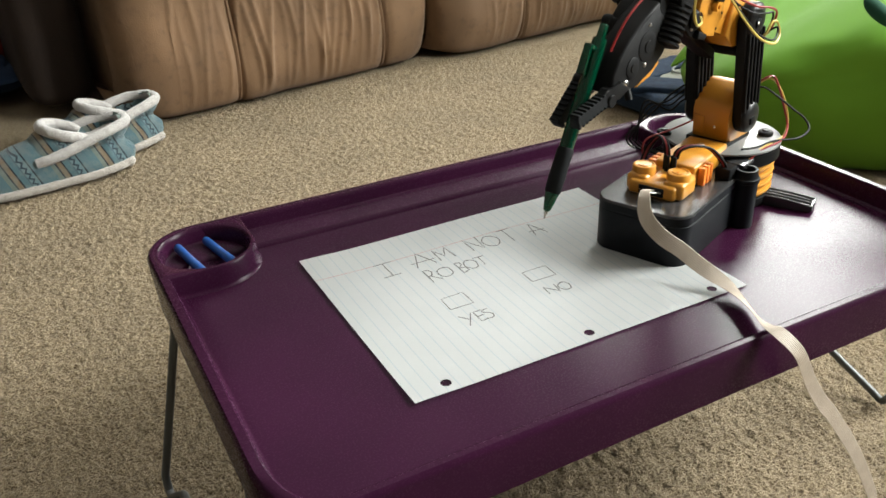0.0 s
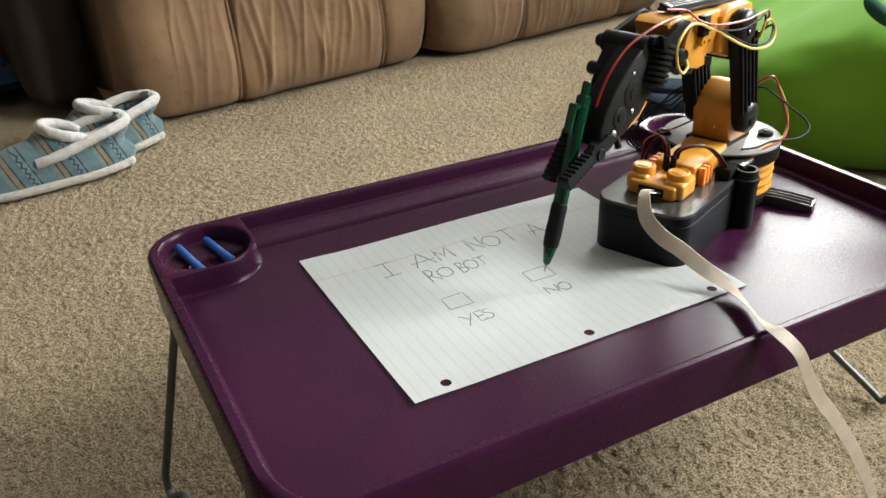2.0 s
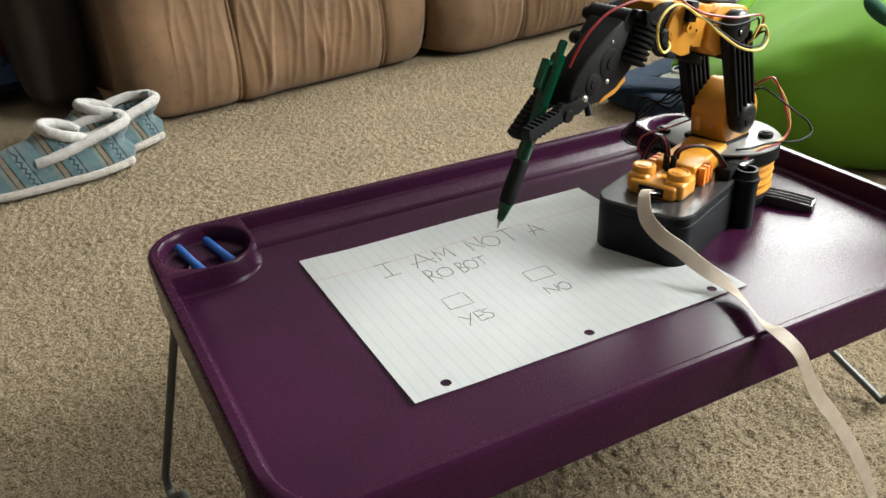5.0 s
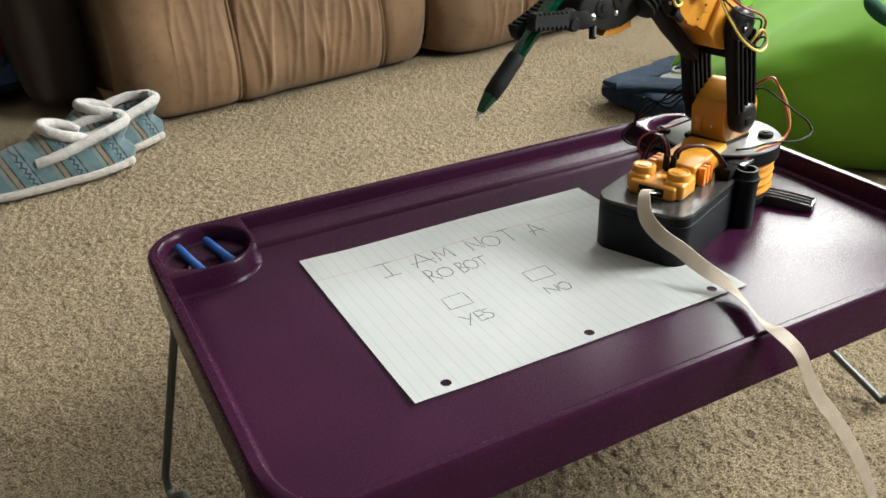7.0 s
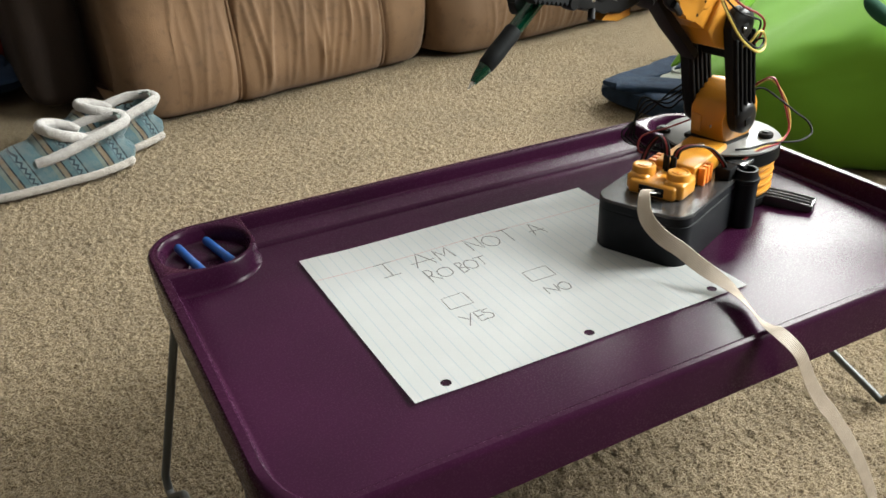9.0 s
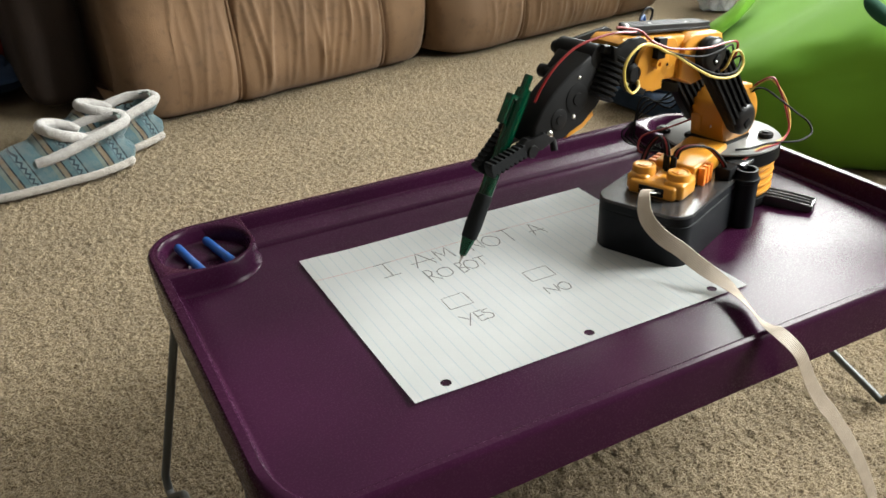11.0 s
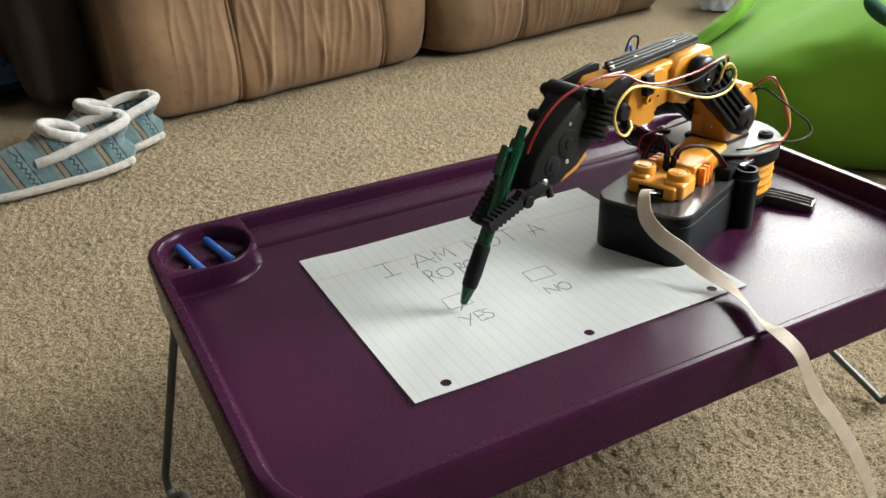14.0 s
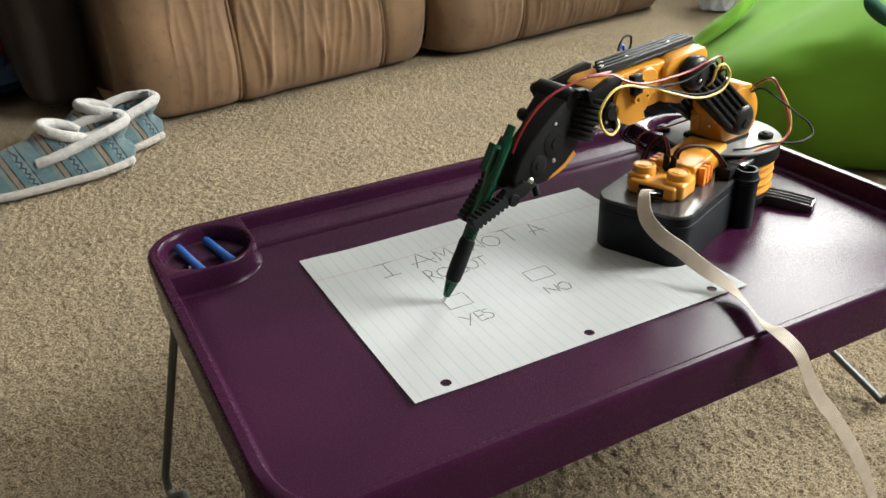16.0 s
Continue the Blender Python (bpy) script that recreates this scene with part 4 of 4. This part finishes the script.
    # forearm: elbow gearbox, ribbed top plates, wrist gearbox
    fa = part("forearm", slab(bmesh.new(), [(.0230, .0040), (.0150, .0098), (-.0165, .0088), (-.0215, .0070), (-.0240, .002), (-.0230, -.013), (-.0085, -.0255), (.0080, -.0290), (.0240, -.0225)],
                              -.0140, .0188, .0016, 3), M_ORANGE, t, "amber elbow gearbox")
    part("wrist_gearbox", slab(bmesh.new(), [(.0200, .0088), (.058, .0108), (.0880, .0135), (.0935, .0100), (.090, .001), (.078, -.012), (.060, -.0200), (.036, -.0215), (.0200, -.0220)], -.0125, .0150, .0016, 3), M_ORANGE, fa)
    part("gear_cover", slab(bmesh.new(), arc(.0625, -.0075, .0178, -100, 235, 30) + [(.0490, -.0250), (.0585, -.0262)], .0150, .0225, .0010, 2), M_ORANGE, fa, "round amber gear cover")
    part("gear_cover", lathe(bmesh.new(), ((0, .0150), (.0120, .0150), (.0120, .0192), (.0110, .0200), (0, .0200)), 28, along_y(.0440, 0, -.0010)), M_ORANGE, fa)
    bm = lathe(bmesh.new(), ((.0036, .0220), (.0033, .0268), (.0018, .0268), (.0017, .024), (0, .024)), 16, along_y(.0615, 0, -.0055))
    part("peg", bm, M_ORANGE, fa)
    for x, zz in ((.0515, .0045), (.0500, -.0195), (.0470, -.0080)):
        part("pin_hole", lathe(bmesh.new(), ((.0011, .0222), (.0011, .0227), (0, .0227)), 12, along_y(x, 0, zz)), M_BLACK, fa)
    # ribbed rails: a rear pair over the elbow and a longer front plate, stepped over each other
    for a, b, y0, y1, cut in (((-.0200, .0086), (.0180, .0100), -.0085, .0085, 0), ((.0100, .0104), (.0830, .0140), -.0085, .0100, .0040)):
        d = Vector((b[0] - a[0], 0, b[1] - a[1]))
        l = d.length
        m = Matrix.Translation((a[0], 0, a[1])) @ Matrix.Rotation(-math.atan2(d.z, d.x), 4, "Y")
        bm = box(bmesh.new(), 0, l - 3 * cut, y0, y1, 0, .0022, .0005, 1)
        for k in range(4):
            y = y0 + .0022 + k * (y1 - y0 - .0044) / 3
            box(bm, .0006, l - .001 - cut * (3 - k), y - .0015, y + .0015, .0018, .0056, .0005, 1)
        part("top_plate", bm, M_RAIL, fa, "ribbed black top plate", m=m)
    for x, y, zz in ((.0740, .0035, .0195), (.0680, -.0025, .0190), (.0470, .0020, .0180), (.0020, .0010, .0150), (.0190, -.003, .0158)):
        part("screw", ball(bmesh.new(), x, y, zz - .001, .0019, 1, 1, .6, 10), M_METAL, fa)
    part("cable_clip", box(bmesh.new(), .0570, .0655, .0215, .0275, -.0015, .0130, .0006), M_BLACK, fa)
    part("under_plate", slab(bmesh.new(), [(.000, -.0400), (.040, -.0310), (.078, -.0200), (.080, -.0150), (.046, -.0225), (.000, -.0330)], -.012, .002, .0006), M_BLACK, fa)
    part("wire", tube(bmesh.new(), [(.1010, .0175, .0225), (.0930, .0200, .0215), (.0820, .0225, .0190), (.0720, .0250, .0120), (.0620, .0285, .0075), (.0480, .0300, .0045), (.0175, .0330, .0025), (-.0030, .0350, .0045), (-.0170, .0340, .0040), (-.0240, .0320, -.0010), (-.0250, .0290, -.0120), (-.0220, .0200, -.0220)], .0009, 6), M_RED, fa)
    part("wire", tube(bmesh.new(), [(.0800, .0240, -.0150), (.0820, .0270, -.0190), (.0900, .0285, -.0215), (.0985, .0290, -.0150), (.1020, .0290, -.0030), (.0960, .0285, .0060), (.0840, .0280, .0110), (.0700, .0280, .0085), (.0600, .0290, .0040), (.0480, .0300, .0000), (.0330, .0330, -.0085), (.0090, .0380, -.0190), (-.0140, .0400, -.0205), (-.0260, .0380, -.0130), (-.0240, .0350, -.0045), (-.0170, .0335, -.0045), (-.0140, .0310, -.0160), (-.0150, .0200, -.0240)], .0010, 6), M_YELLOW, fa)
    part("wire", tube(bmesh.new(), [(.0620, .0280, .0030), (.0500, .0300, .0015), (.0330, .0325, -.0065), (.0090, .0370, -.0165), (-.0130, .0390, -.0180), (-.0230, .0370, -.0120), (-.0220, .0345, -.0080), (-.0160, .0200, -.0240)], .0008, 6), M_BWIRE, fa)
    part("wire", tube(bmesh.new(), [(.0620, .0280, .0055), (.0440, .0310, .0000), (.0200, .0340, -.0030), (.0000, .0350, .0000), (-.0120, .0340, .0020), (-.0190, .0320, -.0040), (-.0200, .0300, -.0130), (-.0180, .0200, -.0220)], .0008, 6), M_BWIRE, fa)
    part("wire", tube(bmesh.new(), [(.0420, -.0110, .0170), (.0400, -.0120, .0200), (.0340, -.0125, .0250), (.0270, -.0125, .0240), (.0270, -.0120, .0190), (.0300, -.0110, .0150)], .0008, 6), M_BWIRE, fa)
    part("wire", tube(bmesh.new(), [(.0400, -.0115, .0170), (.0360, -.0125, .0200), (.0345, -.0120, .0150)], .0011, 6), M_BLUE, fa)
    P["forearm"] = fa

    # gripper
    gr = part("gripper", slab(bmesh.new(), [(.0340, .0160), (.0480, .0060), (.0580, .0025), (.0740, .0020), (.0830, .0045), (.0905, .0095), (.1000, .0110), (.1070, .0160), (.1135, .0215), (.1165, .0265), (.1090, .0350), (.0970, .0400), (.0840, .0425), (.0640, .0420), (.0400, .0390)],
                              -.0090, .0110, .0022, 3), M_BLACK, t, "black plastic gripper housing")
    part("back_half", slab(bmesh.new(), [(.0340, .0160), (.0480, .0080), (.0740, .0060), (.0900, .0120), (.1050, .0180), (.1120, .0250), (.1000, .0290), (.0860, .0320), (.0750, .0305), (.0710, .0275), (.0665, .0330), (.0590, .0370), (.0460, .0390), (.0360, .0370)], -.0205, -.0088, .0020, 3), M_BLACK, gr)
    part("side_bracket", slab(bmesh.new(), [(.0310, .0370), (.0270, .0300), (.0150, .0280), (.0060, .0220), (.0030, .0160), (.0020, .0020), (.0090, -.0095), (.0210, -.0105), (.0257, -.0123), (.0305, -.0085), (.0357, -.0030), (.0387, .0100), (.0360, .0240)], .0150, .0190, .0010), M_BLACK, gr)
    part("bracket_tab", slab(bmesh.new(), [(.0215, -.0130), (.0262, -.0140), (.0330, -.0060), (.0290, -.0020)], .0190, .0225, .0006), M_BLACK, gr)
    part("side_bracket", slab(bmesh.new(), [(-.0040, .0105), (-.0010, .0160), (.0060, .0195), (.0270, .0300), (.0350, .0365), (.0420, .0250), (.0245, .0145), (.0040, .0050)], -.0245, -.0205, .0010), M_BLACK, gr)
    part("pivot_boss", lathe(bmesh.new(), ((.0075, .0185), (.0075, .0205), (.0055, .0225), (0, .0225)), 24, along_y(.0260, 0, .0060)), M_BLACK, gr)
    part("screw", ball(bmesh.new(), .0332, .0198, .0036, .0016, 1, .6, 1, 10), M_METAL, gr)
    part("motor", lathe(bmesh.new(), ((0, -.0250), (.0070, -.0250), (.0082, -.0240), (.0082, .0100), (.0074, .0112), (0, .0112)), 32, along_y(.0395, 0, .0330)), M_BLACK, gr, "black motor can across the wrist")
    for x, zz, y in ((.0400, .0335, -.0310), (.0620, .0325, -.0265)):
        part("knob", lathe(bmesh.new(), ((0, 0), (.0042, .0004), (.0048, .0016), (.0048, .0075), (.0038, .0086), (.0038, .0200), (0, .0200)), 20, along_y(x, y, zz)), M_BLACK, gr)
    # ribbed half-round gear housing
    prof = [(0, 0)]
    for i in range(8):
        prof += [(.0106, .0040 * i), (.0128, .0040 * i + .0008), (.0128, .0040 * i + .0024), (.0106, .0040 * i + .0032)]
    way = Vector((.030, 0, -.0165)).to_track_quat("Z", "Y").to_matrix().to_4x4()
    part("bellows", lathe(bmesh.new(), prof + [(0, .0322)], 36, Matrix.Translation((.0270, .0080, .0225)) @ way), M_BLACK, gr, "ribbed black gear housing")
    part("lug", slab(bmesh.new(), [(.0280, .0330), (.0340, .0395), (.0380, .0360), (.0330, .0290)], .0080, .0150, .0010), M_BLACK, gr)
    part("gear_peg", tube(bmesh.new(), [(.1010, .0100, .0140), (.1055, .0130, .0085)], .0026, 10, 1), M_BLACK, gr)
    part("gear_plate", slab(bmesh.new(), [(.0600, .0030), (.0610, -.0040), (.0740, -.0040), (.0900, .0020), (.0830, .0060)], -.0060, .0075, .0008), M_ORANGE, gr)
    for x, y, zz, r in ((.1021, .0118, .0209, .0030), (.0789, .0114, .0144, .0017), (.0609, .0114, .0346, .0013)):
        part("screw", ball(bmesh.new(), x, y, zz, r, 1, .5, 1, 12), M_METAL, gr)
    # shallow gears and stiffening ribs on the housing's flank
    for x, zz, r in ((.0700, .0230, .0105), (.0900, .0230, .0075)):
        prof = ((r, .0105), (r, .0114), (r * .9, .0117), (r * .42, .0117), (r * .38, .0124), (0, .0125))
        part("gear", lathe(bmesh.new(), prof, 28, along_y(x, 0, zz)), M_BLACK, gr)
    # jaws: a crooked link with a pivot knuckle, and a toothed rubber finger
    for y, b, e, knuckle in ((.0100, (.1240, .0300), (.1530, .0410), (.1205, .0245)), (-.0120, (.1190, .0330), (.1505, .0285), (.1150, .0330))):
        part("finger_link", slab(bmesh.new(), [(.1000, .0150), (.1130, .0175), (.1180, .0225), (.1260, .0260), (.1270, .0345), (.1190, .0350), (.1150, .0300), (.1060, .0280)], y - .0032, y + .0032, .0010), M_BLACK, gr)
        part("knuckle", lathe(bmesh.new(), ((0, -.0046), (.0040, -.0046), (.0046, -.0038), (.0046, .0038), (.0040, .0046), (0, .0046)), 16, along_y(knuckle[0], y, knuckle[1])), M_BLACK, gr)
        d = Vector((e[0] - b[0], 0, e[1] - b[1]))
        l = d.length
        m = Matrix.Translation((b[0], y, b[1])) @ Matrix.Rotation(-math.atan2(d.z, d.x), 4, "Y")
        n, low, top = 8, [], []
        for i in range(n):
            q = l * (.05 + .90 * i / (n - 1))
            low += [(q - .0012, -.0030), (q - .0008, -.0062), (q + .0008, -.0062), (q + .0012, -.0030)]
            top += [(q - .0012, .0026), (q - .0008, .0044), (q + .0008, .0044), (q + .0012, .0026)]
        bm = slab(bmesh.new(), [(0, .0026), (0, -.0030)] + low + [(l, -.0030), (l + .0006, 0), (l, .0026)] + top[::-1], -.0038, .0038, .0006, 1)
        part("finger", bm, M_GRIP, gr, "toothed black rubber finger", m=m)
    part("wire", tube(bmesh.new(), [(.0960, .0040, .0440), (.0860, .0050, .0490), (.0720, .0070, .0535), (.0560, .0090, .0540), (.0420, .0120, .0505), (.0240, .0150, .0410), (.0070, .0160, .0265)], .0009, 6), M_RED, gr)
    P["gripper"] = gr
    return t, P


ROBOT, ROBOT_PARTS = robot()


def gripped_pen():
    t = thing("ballpoint_pen", Matrix(), "translucent green ballpoint pen with black rubber grip held by gripper", "pen")
    part("point", lathe(bmesh.new(), ((0, 0), (.0005, .0003), (.0007, .002), (.0012, .004), (.0013, .0065)), 14), M_METAL, t, "metal writing point")
    part("cone", lathe(bmesh.new(), ((.0013, .0055), (.0024, .0060), (.0036, .0115), (.0047, .0175), (.0048, .0185)), 24), M_GREEN_PEN, t, "clear green nose cone")
    part("grip", lathe(bmesh.new(), ((.0047, .0182), (.0054, .0192), (.0059, .029), (.0056, .041), (.0058, .0470), (.0053, .0498), (.0048, .0502)), 24), M_GRIP, t, "black rubber grip sleeve")
    part("barrel", lathe(bmesh.new(), ((.0049, .0498), (.0050, .055), (.0050, .122), (.0046, .1245), (.0030, .1250), (0, .1250)), 24), M_GREEN_PEN, t, "clear green barrel")
    part("refill", lathe(bmesh.new(), ((.0020, .020), (.0020, .118), (0, .118)), 10), M_GRIP, t)
    part("clicker", lathe(bmesh.new(), ((.0030, .1245), (.0030, .1330), (.0026, .1340), (0, .1342)), 16), M_GREEN_PEN, t)
    bm = box(bmesh.new(), .0040, .0115, -.0026, .0026, .1150, .1185, .0006)
    box(bm, .0092, .0118, -.0030, .0030, .0980, .1185, .0009)
    box(bm, .0070, .0100, -.0024, .0024, .0980, .1005, .0006)
    part("clip", bm, M_GREEN_PEN, t, "green pocket clip")
    return t


PEN = gripped_pen()


# ---- flat cable ----
def flat_cable():
    t = thing("ribbon_cable", Matrix(), "flat grey ribbon cable running from the robot off the table", "cable")
    # centre line and the way across the strip
    def on_base(x, y, z):
        return tuple(pose(BX, BY, T, 0, 0, HEAD) @ Vector((x, y, z)))
    rows = [(on_base(.129, .000, .0490), (.36, -.92, .1)), (on_base(.136, .000, .0515), (.36, -.92, .1)), (on_base(.1430, .0010, .0530), (.36, -.92, .2)), ((.2265, .0712, T + .0515), (.38, -.85, .3)),
            ((.2200, .0620, T + .0460), (.45, -.70, .5)), ((.2182, .0530, T + .0400), (.55, -.45, .65)), ((.2240, .0440, T + .0310), (.65, -.2, .7)), ((.2319, .0344, T + .0240), (.72, 0, .65)),
            ((.2360, .0240, T + .0185), (.76, .1, .6)), ((.2400, .0145, T + .0140), (.78, .2, .55)), ((.2455, .0030, T + .0085), (.90, .15, .15)), ((.2425, -.0154, T + .0065), (.80, -.12, -.45)), ((.2340, -.0366, T + .0080), (.66, -.24, -.70)),
            ((.2303, -.0497, T + .0085), (.85, -.10, -.40)), ((.2290, -.0620, T + .0090), (.95, .2, .1)), ((.2370, -.0735, T - .0030), (.95, .25, .1)), ((.2500, -.0770, T - .0290), (.96, .2, .15)),
            ((.2640, -.0785, T - .0500), (.96, .2, .15)), ((.2775, -.0800, T - .0665), (.93, .2, .3)), ((.2990, -.0890, T - .1020), (.93, .2, .3)), ((.3170, -.0980, T - .1420), (.80, .3, .5)),
            ((.3300, -.1080, .0080), (.70, .4, .5)), ((.3500, -.1600, .0030), (.95, .3, 0)), ((.3900, -.2600, .0020), (.95, .3, 0))]
    path = smooth_path([a for a, b in rows], 10)
    side = smooth_path([b for a, b in rows], 10)
    N, WID = 8, .0116
    for w in range(N):
        bm = bmesh.new()
        prev = None
        for i, (p, s) in enumerate(zip(path, side)):
            d = (path[min(i + 1, len(path) - 1)] - path[max(i - 1, 0)]).normalized()
            s = (s - d * s.dot(d)).normalized()
            n = s.cross(d)
            wide = WID * (.50 + .50 * step(.02, .20, i / len(path)))
            c = p + s * wide * ((w + .5) / N - .5)
            r = wide / N / 2
            ring = [bm.verts.new(c + s * r * 1.02 * math.cos(a) + n * .00036 * math.sin(a)) for a in (0, 1.05, 2.09, 3.14159, 4.19, 5.24)]
            if prev:
                for j in range(6):
                    bm.faces.new((prev[j], prev[(j + 1) % 6], ring[(j + 1) % 6], ring[j]))
            prev = ring
        part("strand", bm, M_RIBBON, t)


flat_cable()


# ---- what moves ----
# seconds, heading of the turret, lifts of upper arm, forearm and gripper in degrees
JOINTS = ((0, 196.9, 82.5, 18.0, -34.7), (0.5, 197.7, 74.6, 7.4, -38.9), (1, 196.7, 75.7, 2.9, -41.4), (1.5, 196.6, 74.2, 0.2, -43.3),
          (2, 196.7, 73.9, 0.4, -43.2), (2.5, 193.6, 73.4, 0.4, -42.8), (3, 190.8, 72.4, 1.0, -42.7), (3.5, 190.4, 71.7, 1.5, -42.6),
          (4.2, 190.5, 71.4, 1.7, -42.5), (6.5, 191.4, 75.8, 23.0, -18.5), (7, 190.9, 76.5, 27.8, -13.9), (7.5, 190.8, 78.0, 33.1, -8.0),
          (8, 191.0, 77.6, 35.5, -5.7), (8.5, 191.2, 79.8, 38.9, -3.2), (9, 190.2, 76.6, 30.6, -9.0), (9.2, 187.8, 77.4, 30.4, -14.4),
          (11.3, 190.8, 47.6, 0.2, -35.9), (11.5, 190.9, 44.9, -2.3, -38.1), (12, 190.9, 44.1, -3.0, -39.2), (13.6, 190.9, 44.1, -3.0, -39.2),
          (14, 191.4, 41.1, -6.1, -38.5), (14.4, 191.3, 40.7, -6.4, -39.8), (15.6, 191.4, 40.6, -6.2, -39.8), (16, 187.9, 40.5, -6.6, -40.0))
# pen point and pen end in the gripper's space, before and after it is pressed on the sheet
PEN_FREE = Vector((.2044, .0002, -.0050)), Vector((.0869, -.0025, .0570))
PEN_PRESSED = Vector((.2063, .0004, .0062)), Vector((.0841, -.0008, .0546))


def joints(t):
    for a, b in zip(JOINTS, JOINTS[1:]):
        if t <= b[0]:
            k = (t - a[0]) / (b[0] - a[0])
            return [p + (q - p) * k for p, q in zip(a[1:], b[1:])]
    return list(JOINTS[-1][1:])


def poses(t):
    yaw, a, b, g = joints(t)
    turn = Matrix.Rotation(radians(yaw - HEAD), 4, "Z")

    def tilt(d):
        return Matrix.Rotation(radians(-d), 4, "Y")
    sh = turn @ Matrix.Translation((R0, 0, ZS))
    up = sh @ tilt(a)
    fo = up @ Matrix.Translation((L2, 0, 0)) @ tilt(b - a)
    gr = fo @ Matrix.Translation((L3, 0, 0)) @ tilt(g - b)
    k = step(13.6, 14.4, t)
    tip, end = (p.lerp(q, k) for p, q in zip(PEN_FREE, PEN_PRESSED))
    z = (end - tip).normalized()
    x = Vector((0, 0, 1)).cross(z).cross(z).normalized() * -1
    y = z.cross(x)
    pen = Matrix((x, y, z)).transposed().to_4x4()
    pen.translation = tip
    return {"turret": sh, "upper_arm": up, "forearm": fo, "gripper": gr, "pen": pose(BX, BY, T, 0, 0, HEAD) @ gr @ pen}


def motions():
    times = [i / 10 for i in range(161)]
    for name, ob in ROBOT_PARTS.items():
        walk(ob, [(t, poses(t)[name]) for t in times])
    walk(PEN, [(t, poses(t)["pen"]) for t in times])


motions()
